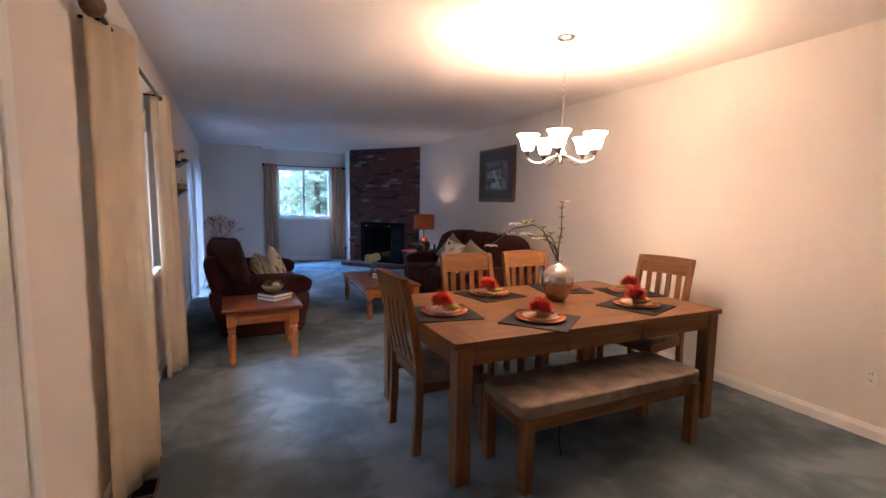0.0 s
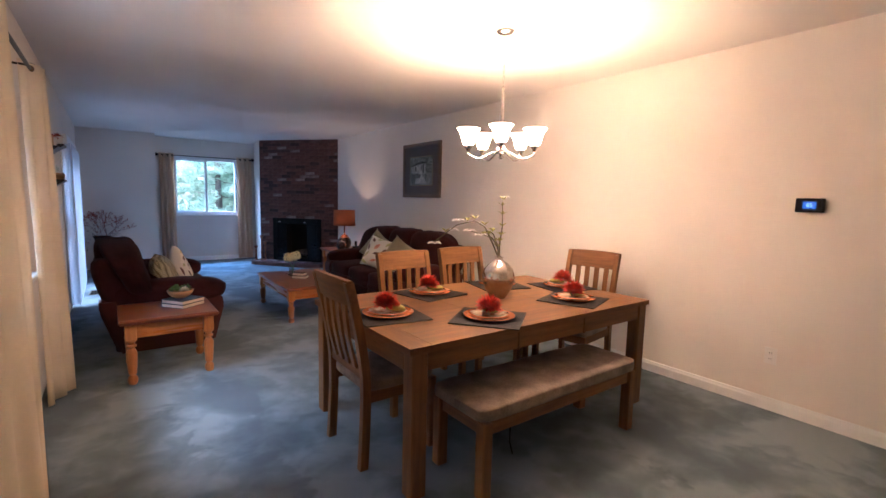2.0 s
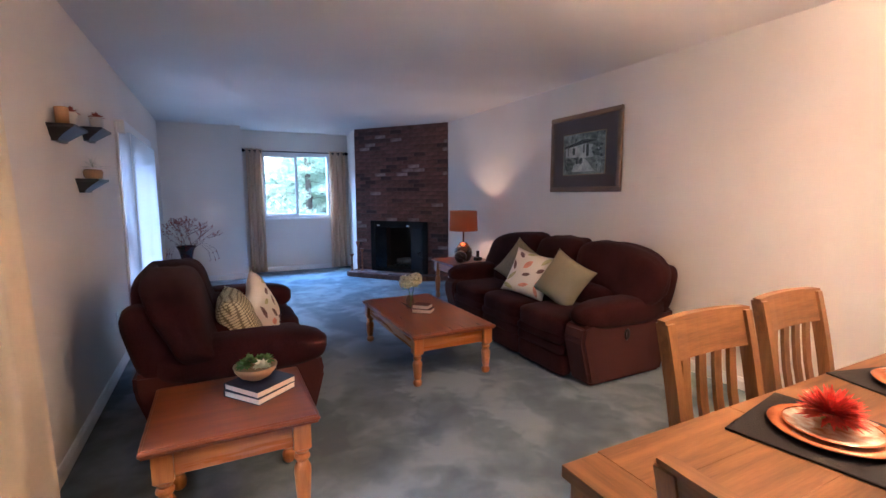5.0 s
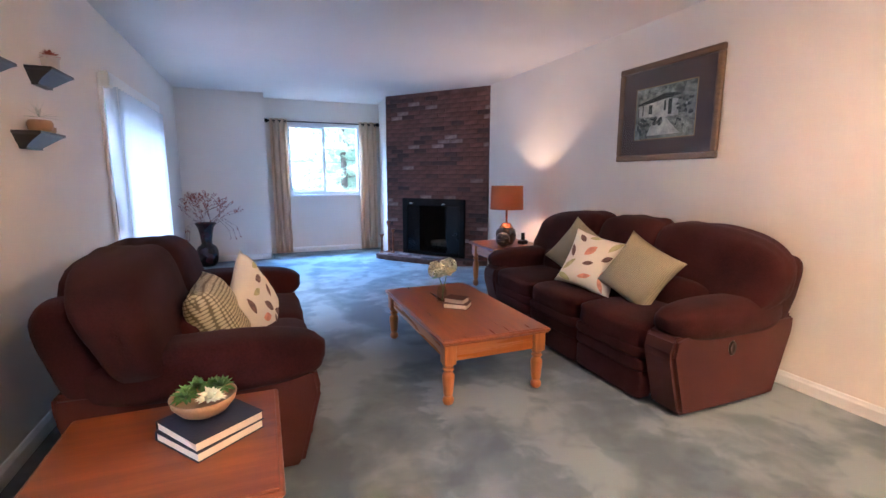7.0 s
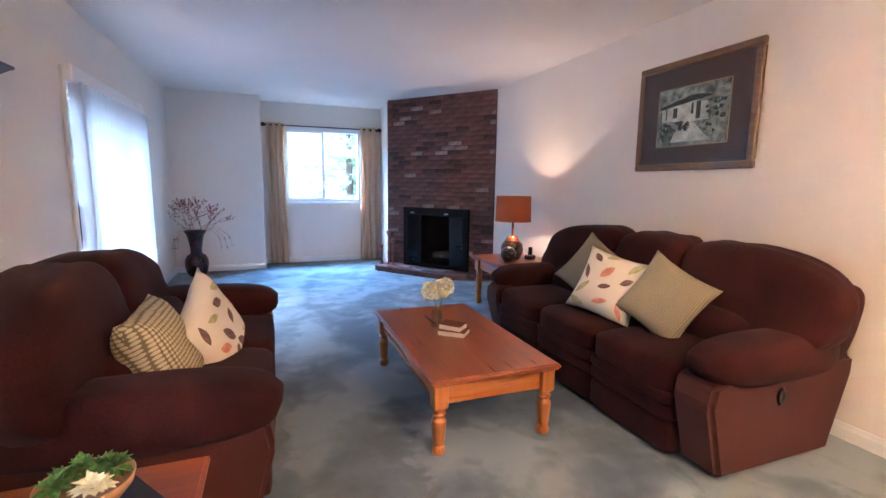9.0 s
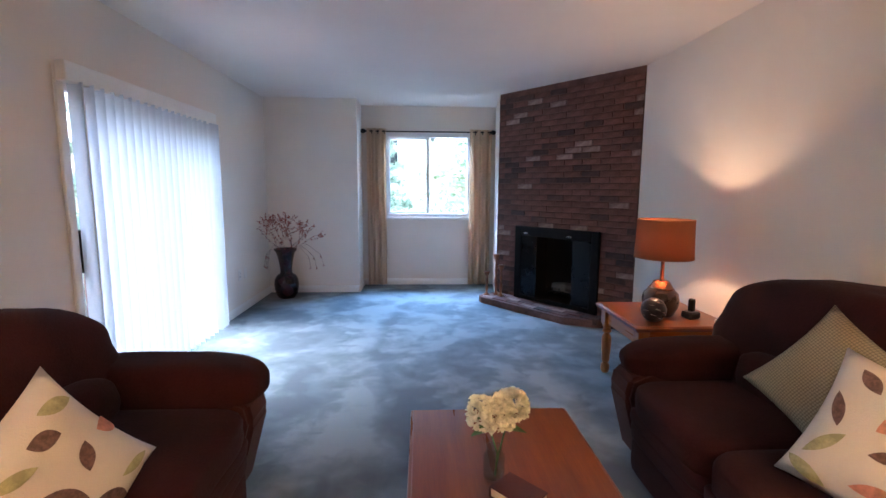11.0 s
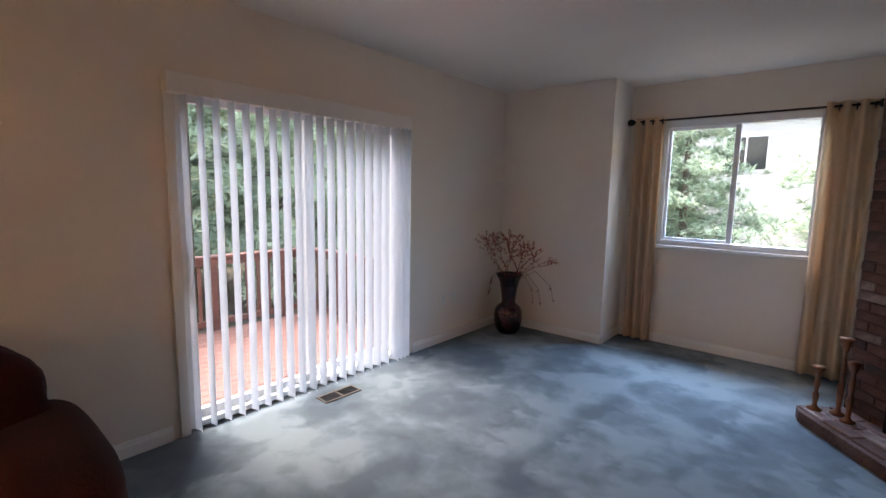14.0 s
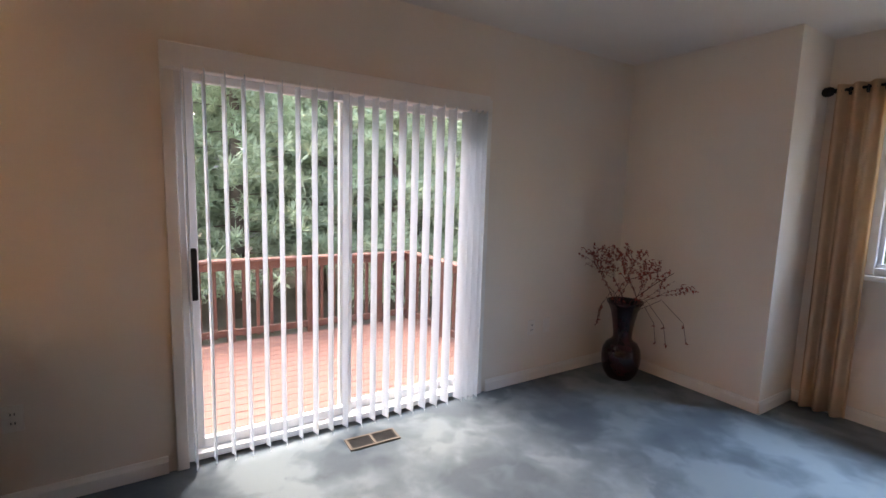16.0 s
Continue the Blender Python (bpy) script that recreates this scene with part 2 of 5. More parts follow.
M_MORTAR = mat("smeared_mortar", (0.070, 0.034, 0.028), 0.95, 0, 6, 70, 0.9, col2=(0.165, 0.088, 0.072), bumpd=0.008)
M_DECK = mat("red_deck_board", (0.150, 0.066, 0.052), 0.7, 0, 4, 30, 0.2, col2=(0.235, 0.115, 0.095), stretch=(6, 0.5, 1), per_object=0.1)
M_RAIL = mat("red_rail_stain", (0.15, 0.066, 0.052), 0.7, 0.2, 6, 40, 0.3)
M_BARK = mat("pine_bark", (0.13, 0.105, 0.085), 0.95, 0.3, 6, 40, 0.8)
M_NEEDLE = mat("pine_needles", (0.24, 0.34, 0.23), 0.8, 0, 1.3, 12, 0.1, col2=(0.46, 0.58, 0.42))
M_GROUND = mat("leaf_litter", (0.09, 0.08, 0.045), 0.95, 0, 0.6, 20, 0.5, col2=(0.20, 0.165, 0.13))
M_SIDING = mat("grey_siding", (0.30, 0.31, 0.33), 0.6, 0.05, 1, 30, 0.1)
M_SIDINGW = mat("white_siding", (0.72, 0.72, 0.72), 0.6, 0.04, 1, 30, 0.1)
M_ROOF = mat("grey_shingles", (0.14, 0.14, 0.15), 0.9, 0.3, 3, 30, 0.4)
M_DGLASS = mat("dark_window", (0.03, 0.035, 0.04), 0.08, 0.1)
M_DOORGL = mat("smoked_glass", (0.006, 0.005, 0.005), 0.2, 0.2, 5, 40, 0.02, spec=0.15)
M_FRAMEW = wood("walnut_picture_frame", (0.20, 0.105, 0.045), (0.11, 0.055, 0.025), "y", 0.35, 0.2)
M_GOLD = mat("gilt_edge", (0.42, 0.27, 0.12), 0.4, 0.2, 20, 80, 0.2, metal=0.5)
M_MATB = mat("brown_mount", (0.075, 0.034, 0.024), 0.5, 0.1, 6, 120, 0.1)
M_SHELF = mat("espresso_shelf", (0.018, 0.012, 0.012), 0.35, 0.2, 6, 60, 0.1)
M_POT = mat("white_pot", (0.62, 0.58, 0.54), 0.6, 0.08, 8, 60, 0.1)
M_PLASTIC = mat("white_plastic", (0.76, 0.73, 0.68), 0.35, 0.02, 3, 40, 0.02)
M_BLACKP = mat("black_plastic", (0.012, 0.012, 0.013), 0.25, 0.1, 3, 40, 0.02)
M_SCREEN = mat("lit_display", (0.01, 0.01, 0.02), 0.2, 0.1, emit=(0.05, 0.18, 0.6, 0.08))
M_DIGIT = mat("display_digits", (0.01, 0.01, 0.02), 0.2, 0.1, emit=(0.4, 0.6, 0.9, 0.2))
M_VENT = mat("tan_register", (0.13, 0.10, 0.075), 0.45, 0.1, 5, 60, 0.05, metal=0.3)
M_CANDLE = mat("amber_glass_holder", (0.24, 0.09, 0.045), 0.3, 0.3, 10, 60, 0.1, metal=0.4)


def glass(name, col=(1, 1, 1), rough=0.0, thin=True):
    m = bpy.data.materials.new(name)
    m.use_nodes = True
    N, L = m.node_tree.nodes, m.node_tree.links
    N.remove(N["Principled BSDF"])
    t, g, x, f = N.new("ShaderNodeBsdfTransparent"), N.new("ShaderNodeBsdfGlossy"), N.new("ShaderNodeMixShader"), N.new("ShaderNodeLayerWeight")
    f.inputs["Blend"].default_value = 0.05
    t.inputs["Color"].default_value = (*col, 1)
    g.inputs["Roughness"].default_value = 0.02
    L.new(f.outputs["Facing"], x.inputs[0])
    L.new(t.outputs[0], x.inputs[1])
    L.new(g.outputs[0], x.inputs[2])
    L.new(x.outputs[0], N["Material Output"].inputs[0])
    return m


M_GLASS = glass("window_glass", (0.96, 0.98, 0.97))
M_JAR = glass("clear_jar", (0.90, 0.93, 0.91))


def translucent(name, col, amount=0.5, rough=0.7, light=0.0, tint=(1, 1, 1)):
    m = bpy.data.materials.new(name)
    m.use_nodes = True
    N, L = m.node_tree.nodes, m.node_tree.links
    b = N["Principled BSDF"]
    tc, n = N.new("ShaderNodeTexCoord"), N.new("ShaderNodeTexNoise")
    n.inputs["Scale"].default_value = 60
    L.new(tc.outputs["Object"], n.inputs["Vector"])
    r = N.new("ShaderNodeValToRGB")
    r.color_ramp.elements[0].color = (*[c * 0.92 for c in col], 1)
    r.color_ramp.elements[1].color = (*col, 1)
    L.new(n.outputs["Fac"], r.inputs["Fac"])
    L.new(r.outputs["Color"], b.inputs["Base Color"])
    b.inputs["Roughness"].default_value = rough
    if light:
        b.inputs["Emission Color"].default_value = (*tint, 1)
        b.inputs["Emission Strength"].default_value = light
    t, x = N.new("ShaderNodeBsdfTranslucent"), N.new("ShaderNodeMixShader")
    L.new(r.outputs["Color"], t.inputs["Color"])
    x.inputs[0].default_value = amount
    L.new(b.outputs[0], x.inputs[1])
    L.new(t.outputs[0], x.inputs[2])
    L.new(x.outputs[0], N["Material Output"].inputs[0])
    return m


M_BLIND = translucent("white_vane", (0.60, 0.66, 0.72), 0.48, 0.45)
M_SHADE = translucent("rust_shade_linen", (0.40, 0.135, 0.05), 0.17, 0.8)
M_BELL = translucent("frosted_bell_glass", (0.9, 0.88, 0.84), 0.5, 0.3, SHADE_GLOW, (1.0, 0.69, 0.39))
M_CURTAIN = translucent("cream_cotton_curtain", (0.80, 0.69, 0.52), 0.38, 0.85)
M_CURTW = translucent("taupe_sheer_curtain", (0.80, 0.62, 0.45), 0.50, 0.8)


def carpet():
    """Cut pile with brushed patches."""
    m = bpy.data.materials.new("blue_grey_carpet")
    m.use_nodes = True
    N, L = m.node_tree.nodes, m.node_tree.links
    b = N["Principled BSDF"]
    tc = N.new("ShaderNodeTexCoord")
    big, mid, fine = (N.new("ShaderNodeTexNoise") for _ in range(3))
    for n, s, d, w in ((big, 2.0, 2.5, 0.45), (mid, 8, 3, 0.4), (fine, 260, 2, 0)):
        n.inputs["Scale"].default_value, n.inputs["Detail"].default_value, n.inputs["Distortion"].default_value = s, d, w
        L.new(tc.outputs["Object"], n.inputs["Vector"])
    a = N.new("ShaderNodeMath")
    a.operation = "MULTIPLY_ADD"
    a.inputs[1].default_value = 0.35
    L.new(mid.outputs["Fac"], a.inputs[0])
    L.new(big.outputs["Fac"], a.inputs[2])
    a2 = N.new("ShaderNodeMath")
    a2.operation = "MULTIPLY_ADD"
    a2.inputs[1].default_value = 0.16
    L.new(fine.outputs["Fac"], a2.inputs[0])
    vo, vm = N.new("ShaderNodeTexVoronoi"), N.new("ShaderNodeMath")
    vo.feature, vo.inputs["Scale"].default_value = "SMOOTH_F1", 2.6
    vo.inputs["Smoothness"].default_value = 0.3
    wp = N.new("ShaderNodeVectorMath")
    wp.operation = "MULTIPLY_ADD"
    wp.inputs[1].default_value = (0.30, 0.30, 0.30)
    rot = N.new("ShaderNodeMapping")
    rot.inputs["Rotation"].default_value = (0, 0, radians(18))
    rot.inputs["Scale"].default_value = (1.25, 0.42, 1)
    L.new(mid.outputs["Color"], wp.inputs[0])
    L.new(tc.outputs["Object"], wp.inputs[2])
    L.new(wp.outputs[0], rot.inputs["Vector"])
    L.new(rot.outputs[0], vo.inputs["Vector"])
    sp = N.new("ShaderNodeSeparateColor")
    L.new(vo.outputs["Color"], sp.inputs[0])
    vm.operation = "MULTIPLY_ADD"
    vm.inputs[1].default_value = 0.17
    L.new(sp.outputs[0], vm.inputs[0])
    vsub = N.new("ShaderNodeMath")
    vsub.operation = "SUBTRACT"
    vsub.inputs[1].default_value = 0.085
    L.new(a.outputs[0], vsub.inputs[0])
    L.new(vsub.outputs[0], vm.inputs[2])
    L.new(vm.outputs[0], a2.inputs[2])
    r = N.new("ShaderNodeValToRGB")
    e = r.color_ramp.elements
    e[0].position, e[0].color = 0.60, (0.093, 0.122, 0.142, 1)
    e[1].position, e[1].color = 0.88, (0.206, 0.250, 0.268, 1)
    mid_e = e.new(0.74)
    mid_e.color = (0.134, 0.170, 0.189, 1)
    L.new(a2.outputs[0], r.inputs["Fac"])
    L.new(r.outputs["Color"], b.inputs["Base Color"])
    b.inputs["Roughness"].default_value = 1.0
    b.inputs["Specular IOR Level"].default_value = 0.1
    b.inputs["Sheen Weight"].default_value = 0.08
    b.inputs["Sheen Roughness"].default_value = 0.6
    bp = N.new("ShaderNodeBump")
    bp.inputs["Strength"].default_value, bp.inputs["Distance"].default_value = 0.8, 0.01
    L.new(a2.outputs[0], bp.inputs["Height"])
    L.new(bp.outputs["Normal"], b.inputs["Normal"])
    return m


M_CARPET = carpet()


# ---- the shell ----
def structure(name, bm, material, label="", m=None, smooth=False):
    return tagged(part(name, bm, material, label=label, m=m, smooth=smooth), kind="structure")


structure("floor", box(LX - 0.15, RX + 0.15, -0.9, WY + 0.15, -0.12, 0), M_CARPET, "blue-grey cut pile carpet with brushed vacuum marks")
structure("ceiling", box(LX - 0.15, RX + 0.15, -0.9, WY + 0.15, CEIL, CEIL + 0.15), M_CEIL, "off-white painted flat ceiling")
WIN_A = (3.02, 4.32, 0.87, 2.03)           # dining window: y0, y1, z0, z1
DOOR = (7.42, 9.20, 0.02, 1.99)           # sliding door
bm = box(LX - 0.15, LX, -0.9, WIN_A[0], 0, CEIL)
box(LX - 0.15, LX, WIN_A[0], WIN_A[1], 0, WIN_A[2], bm=bm)
box(LX - 0.15, LX, WIN_A[0], WIN_A[1], WIN_A[3], CEIL, bm=bm)
box(LX - 0.15, LX, WIN_A[1], DOOR[0], 0, CEIL, bm=bm)
box(LX - 0.15, LX, DOOR[0], DOOR[1], DOOR[3], CEIL, bm=bm)
box(LX - 0.15, LX, DOOR[1], WY + 0.15, 0, CEIL, bm=bm)
structure("wall_west", bm, M_WALL, "warm white painted wall with a window and a sliding door")
structure("wall_east", box(RX, RX + 0.15, -0.9, WY + 0.15, 0, CEIL), M_WALL, "warm white painted long wall")
# Unseen closing wall, brought near so it bounces chandelier light onto bench and curtains.
structure("wall_south", box(LX - 0.15, RX + 0.15, -1.05, -0.9, 0, CEIL), M_WALL, "unseen warm white closing wall, set near to bounce lamp light")
WX0, WX1, WZ0, WZ1 = 1.165, 2.37, 0.98, 2.15
bm = box(LX, WX0, WY, WY + 0.15, 0, CEIL)
box(WX1, RX, WY, WY + 0.15, 0, CEIL, bm=bm)
box(WX0, WX1, WY, WY + 0.15, 0, WZ0, bm=bm)
box(WX0, WX1, WY, WY + 0.15, WZ1, CEIL, bm=bm)
structure("wall_north", bm, M_WALL, "unseen warm white closing wall, set near to bounce lamp light with a window")
structure("wall_corner_box", box(LX, BX, BY, WY, 0, CEIL), M_WALL, "boxed-out painted wall corner")
structure("wall_chase_side", extrude_poly([(2.645, 10.38), (2.628, 10.36), (2.72, WY), (2.82, WY)], 0, CEIL), M_WALL, "painted side of the chimney corner")


def baseboard(x0, y0, x1, y1, side):
    """A moulded skirting from one point to another; side: the way that it stands off the wall."""
    d = Vector((x1 - x0, y1 - y0, 0))
    n = Vector((side[0], side[1], 0))
    prof = [(0, 0), (0.014, 0), (0.014, 0.06), (0.009, 0.072), (0.006, 0.085), (0, 0.088)]
    bm = bmesh.new()
    rows = [[bm.verts.new(Vector((x0, y0, 0)) + d * t + n * a + Vector((0, 0, b))) for a, b in prof] for t in (0, 1)]
    for k in range(len(prof) - 1):
        bm.faces.new((rows[0][k], rows[0][k + 1], rows[1][k + 1], rows[1][k]))
    structure("baseboard", bm, M_TRIM, "white painted moulded skirting board")


baseboard(RX, -0.9, RX, 8.9, (-1, 0))
baseboard(LX, 2.0, LX, DOOR[0] - 0.09, (1, 0))
baseboard(LX, DOOR[1] + 0.09, LX, BY, (1, 0))
baseboard(LX, BY, BX, BY, (0, -1))
baseboard(BX, BY - 0.014, BX, WY, (1, 0))
baseboard(BX, WY, 2.71, WY, (0, -1))


def casing(name, boxes, label):
    bm = None
    for b in boxes:
        bm = box(*b, 0.004, bm=bm)
    return structure(name, bm, M_TRIM, label)


# side door near the start, with its casing
casing("door_1_trim", [(LX, LX + 0.018, 1.88, 1.96, 0, 2.08), (LX, LX + 0.018, 1.0, 1.08, 0, 2.08), (LX, LX + 0.018, 1.08, 1.88, 2.0, 2.08)], "white painted door casing")
door1 = structure("door_1", box(LX + 0.001, LX + 0.008, 1.08, 1.88, 0.01, 2.0), M_TRIM, "closed white painted flush door")
# dining window
y0, y1, z0, z1 = WIN_A
win1 = base("window_1", pose(0, 0, 0), "white window with a raised shade behind cream curtains", "window", kind="structure")
bm = None
for b in ((y0, y0 + 0.05, z0, z1), (y1 - 0.05, y1, z0, z1), (y0 + 0.05, y1 - 0.05, z0, z0 + 0.05), (y0 + 0.05, y1 - 0.05, z1 - 0.05, z1), ((y0 + y1) / 2 - 0.025, (y0 + y1) / 2 + 0.025, z0 + 0.05, z1 - 0.05)):
    bm = box(LX - 0.46, LX - 0.40, *b, 0.004, bm=bm)
part("window_frame", bm, M_VINYL, win1)
part("pane", box(LX - 0.435, LX - 0.43, y0 + 0.05, y1 - 0.05, z0 + 0.05, z1 - 0.05), M_GLASS, win1).visible_shadow = False
part("window_sill", box(LX + 0.0005, LX + 0.055, y0 - 0.06, y1 + 0.06, z0 - 0.03, z0 + 0.006, 0.006, bm=box(LX - 0.148, LX - 0.001, y0 + 0.001, y1 - 0.001, z0 + 0.0005, z0 + 0.006)), M_TRIM, win1, "wide white painted sill board")
part("window_jamb", box(LX - 0.40, LX - 0.151, y1, y1 + 0.05, z0 - 0.05, z1 + 0.05, bm=box(LX - 0.40, LX - 0.151, y0 - 0.05, y0, z0 - 0.05, z1 + 0.05, bm=box(LX - 0.40, LX - 0.151, y0, y1, z1, z1 + 0.05, bm=box(LX - 0.40, LX - 0.151, y0, y1, z0 - 0.05, z0)))), M_WALL, win1, "deep white painted window recess")
part("roman_shade", box(LX - 0.06, LX - 0.005, y0 + 0.01, y1 - 0.01, z1 - 0.16, z1 - 0.004, 0.012), M_CURTAIN, win1, "rolled-up cream fabric shade")

# window at the end wall
win2 = base("window_2", pose(0, 0, 0), "white vinyl sliding window in the end wall", "window", kind="structure")
bm = None
for b in ((WX0, WX0 + 0.045, WZ0, WZ1), (WX1 - 0.045, WX1, WZ0, WZ1), (WX0 + 0.045, WX1 - 0.045, WZ0, WZ0 + 0.05), (WX0 + 0.045, WX1 - 0.045, WZ1 - 0.06, WZ1)):
    bm = box(b[0], b[1], WY - 0.012, WY + 0.10, b[2], b[3], 0.004, bm=bm)
part("window_frame", bm, M_VINYL, win2)
xm = (WX0 + WX1) / 2
bm = box(xm - 0.022, xm + 0.022, WY + 0.02, WY + 0.05, WZ0 + 0.05, WZ1 - 0.06, 0.003)
for b in ((WX0 + 0.045, xm - 0.022, WZ0 + 0.05, WZ0 + 0.075), (WX0 + 0.045, xm - 0.022, WZ1 - 0.085, WZ1 - 0.06), (WX0 + 0.045, WX0 + 0.07, WZ0 + 0.075, WZ1 - 0.085)):
    box(b[0], b[1], WY + 0.02, WY + 0.05, b[2], b[3], 0.003, bm=bm)
part("sash", bm, M_VINYL, win2)
for a, b, yy in ((WX0 + 0.07, xm - 0.022, WY + 0.034), (xm + 0.022, WX1 - 0.045, WY + 0.06)):
    part("pane", box(a, b, yy, yy + 0.004, WZ0 + 0.05, WZ1 - 0.06), M_GLASS, win2).visible_shadow = False
for zz in (WZ0 + 0.30, WZ1 - 0.35):
    part("latch", box(xm - 0.012, xm + 0.012, WY + 0.004, WY + 0.02, zz - 0.02, zz + 0.02, 0.003), M_PLASTIC, win2)
part("window_sill", box(WX0 - 0.05, WX1 + 0.05, WY - 0.045, WY, WZ0 - 0.035, WZ0, 0.005), M_TRIM, win2)

# sliding door
y0, y1, z0, z1 = DOOR
casing("door_2_trim", [(LX, LX + 0.02, y0 - 0.055, y0, 0, z1 + 0.05), (LX, LX + 0.02, y1, y1 + 0.05, 0, z1 + 0.05), (LX, LX + 0.02, y0, y1, z1, z1 + 0.05)], "white painted casing of the sliding door")
door2 = base("door_2", pose(0, 0, 0), "white vinyl sliding glass door to the deck", "sliding door", kind="structure")
ym = 8.27
bm = None
for b in ((y0, y0 + 0.035, z0, z1), (y1 - 0.035, y1, z0, z1), (y0 + 0.035, y1 - 0.035, z1 - 0.035, z1), (y0 + 0.035, y1 - 0.035, z0, z0 + 0.035)):
    bm = box(LX - 0.15, LX - 0.002, *b, 0.003, bm=bm)
part("door_frame", bm, M_VINYL, door2)
for a, b, xx, nm in ((y0 + 0.035, ym + 0.03, LX - 0.07, "sliding_panel"), (ym - 0.03, y1 - 0.035, LX - 0.115, "fixed_panel")):
    bm = None
    for c in ((a, a + 0.042, z0 + 0.035, z1 - 0.035), (b - 0.042, b, z0 + 0.035, z1 - 0.035), (a + 0.042, b - 0.042, z0 + 0.035, z0 + 0.085), (a + 0.042, b - 0.042, z1 - 0.075, z1 - 0.035)):
        bm = box(xx - 0.02, xx + 0.02, *c, 0.004, bm=bm)
    p = part(nm, bm, M_VINYL, door2)
    part("pane", box(xx - 0.003, xx + 0.003, a + 0.042, b - 0.042, z0 + 0.085, z1 - 0.075), M_GLASS, p).visible_shadow = False
    if nm == "sliding_panel":
        h = part("door_handle", box(xx + 0.055, xx + 0.085, a + 0.002, a + 0.032, 0.86, 1.12, 0.006, bm=box(xx + 0.018, xx + 0.05, a + 0.0, a + 0.03, 0.92, 1.06, 0.004)), M_BLACK, p, "black metal pull handle")
part("screen_rail", box(LX - 0.146, LX - 0.136, y0 + 0.04, y1 - 0.04, z0 + 0.035, z0 + 0.06), M_BLACK, door2)
# vertical blind
blind = base("vertical_blind", pose(0, 0, 0), "open white vertical blind hung across the sliding door", "window blind")
part("valance", box(LX + 0.021, LX + 0.075, y0 - 0.055, y1 - 0.01, z1 - 0.050, z1 + 0.060, 0.004), M_TRIM, blind, "white valance box")
W = 0.088


def vane():
    bm = bmesh.new()
    n, rows = 6, []
    for z in (0.025, z1 - 0.040):
        rows.append([bm.verts.new((W * (k / n - 0.5), 0.013 * (1 - (2 * k / n - 1) ** 2), z)) for k in range(n + 1)])
    for k in range(n):
        bm.faces.new((rows[0][k], rows[0][k + 1], rows[1][k + 1], rows[1][k]))
    return bm


first = None
N_V = 18
for k in range(N_V + 4):
    if k < N_V:
        yy, turn = y0 + 0.025 + k * (1.55 / N_V), 2.5 + rnd.uniform(-2, 2)
    else:
        yy, turn = y1 - 0.185 + (k - N_V) * 0.044, 8 + rnd.uniform(-5, 5)
    m = pose(LX + 0.062, yy, 0, 0, 0, turn)
    if first is None:
        first = part("vane", vane(), M_BLIND, blind, m=m, smooth=True)
    else:
        v = new("vane", first.data)
        v.parent, v.matrix_basis = blind, m
part("wand", tube([(LX + 0.10, y0 + 0.03, 1.95), (LX + 0.10, y0 + 0.03, 0.75)], 0.004, 6), M_VINYL, blind)


# ---- curtains ----
def curtain(name, p0, p1, zt, zb, folds, amp, material, label, normal, seed=0, flare=1.0, rings=True, lean=0.0):
    """Pleated cloth from p0 to p1 in the plan."""
    r = random.Random(seed)
    ph = [r.uniform(0, 6) for _ in range(3)]
    bm = bmesh.new()
    nu, nv = folds * 12, 16
    a, b, nn = Vector((*p0, 0)), Vector((*p1, 0)), Vector((*normal, 0))
    grid = []
    for j in range(nv + 1):
        t = j / nv
        row = []
        for i in range(nu + 1):
            s = i / nu
            w = 1 + (flare - 1) * t
            along = a.lerp(b, 0.5 + (s - 0.5) * w)
            wave = math.sin(2 * math.pi * folds * s + 0.5 * math.sin(3 * t + ph[0]))
            wave2 = 0.3 * math.sin(2 * math.pi * folds * 0.5 * s + ph[1] + 2 * t)
            off = amp * (wave * (0.75 + 0.25 * t) + wave2 * t) + lean * t
            row.append(bm.verts.new(along + nn * off + Vector((0, 0, zt + (zb - zt) * t))))
        grid.append(row)
    for j in range(nv):
        for i in range(nu):
            bm.faces.new((grid[j][i], grid[j][i + 1], grid[j + 1][i + 1], grid[j + 1][i]))
    c = base(name, pose(0, 0, 0), label, "curtain", "curtains")
    cl = part("cloth", bm, material, c, smooth=True)
    s = cl.modifiers.new("thick", "SOLIDIFY")
    s.thickness = 0.003
    if rings:
        d = (b - a).normalized()
        o = bmesh.new()
        rows = []
        for i in range(12):
            ang = 2 * math.pi * i / 12
            rows.append([o.verts.new(nn * (rr * math.cos(ang)) + Vector((0, 0, rr * math.sin(ang))) + d * e) for rr, e in ((0.016, -0.004), (0.026, -0.004), (0.026, 0.004), (0.016, 0.004))])
        for i in range(12):
            for j in range(4):
                o.faces.new((rows[i][j], rows[(i + 1) % 12][j], rows[(i + 1) % 12][(j + 1) % 4], rows[i][(j + 1) % 4]))
        ring = None
        for k in range(folds * 2):
            m = Matrix.Translation(a.lerp(b, (k + 0.5) / (folds * 2)) + Vector((0, 0, zt - 0.045)))
            if ring is None:
                ring = part("grommet", o, M_BLACK, c, m=m)
            else:
                g = new("grommet", ring.data)
                g.parent, g.matrix_basis = c, m
    return c


def rod(p0, p1, z, r, normal, knob, label):
    o = base("curtain_rod", pose(0, 0, 0), label, "curtain rod")
    part("pole", tube([(*p0, z), (*p1, z)], r, 10), M_BLACK, o)
    d = (Vector((*p1, 0)) - Vector((*p0, 0))).normalized()
    prof = [(0.0, -0.05), (0.02, -0.045), (0.034, -0.025), (0.036, 0.0), (0.028, 0.02), (0.014, 0.03), (0.018, 0.036), (0.014, 0.045), (0.0, 0.046)]
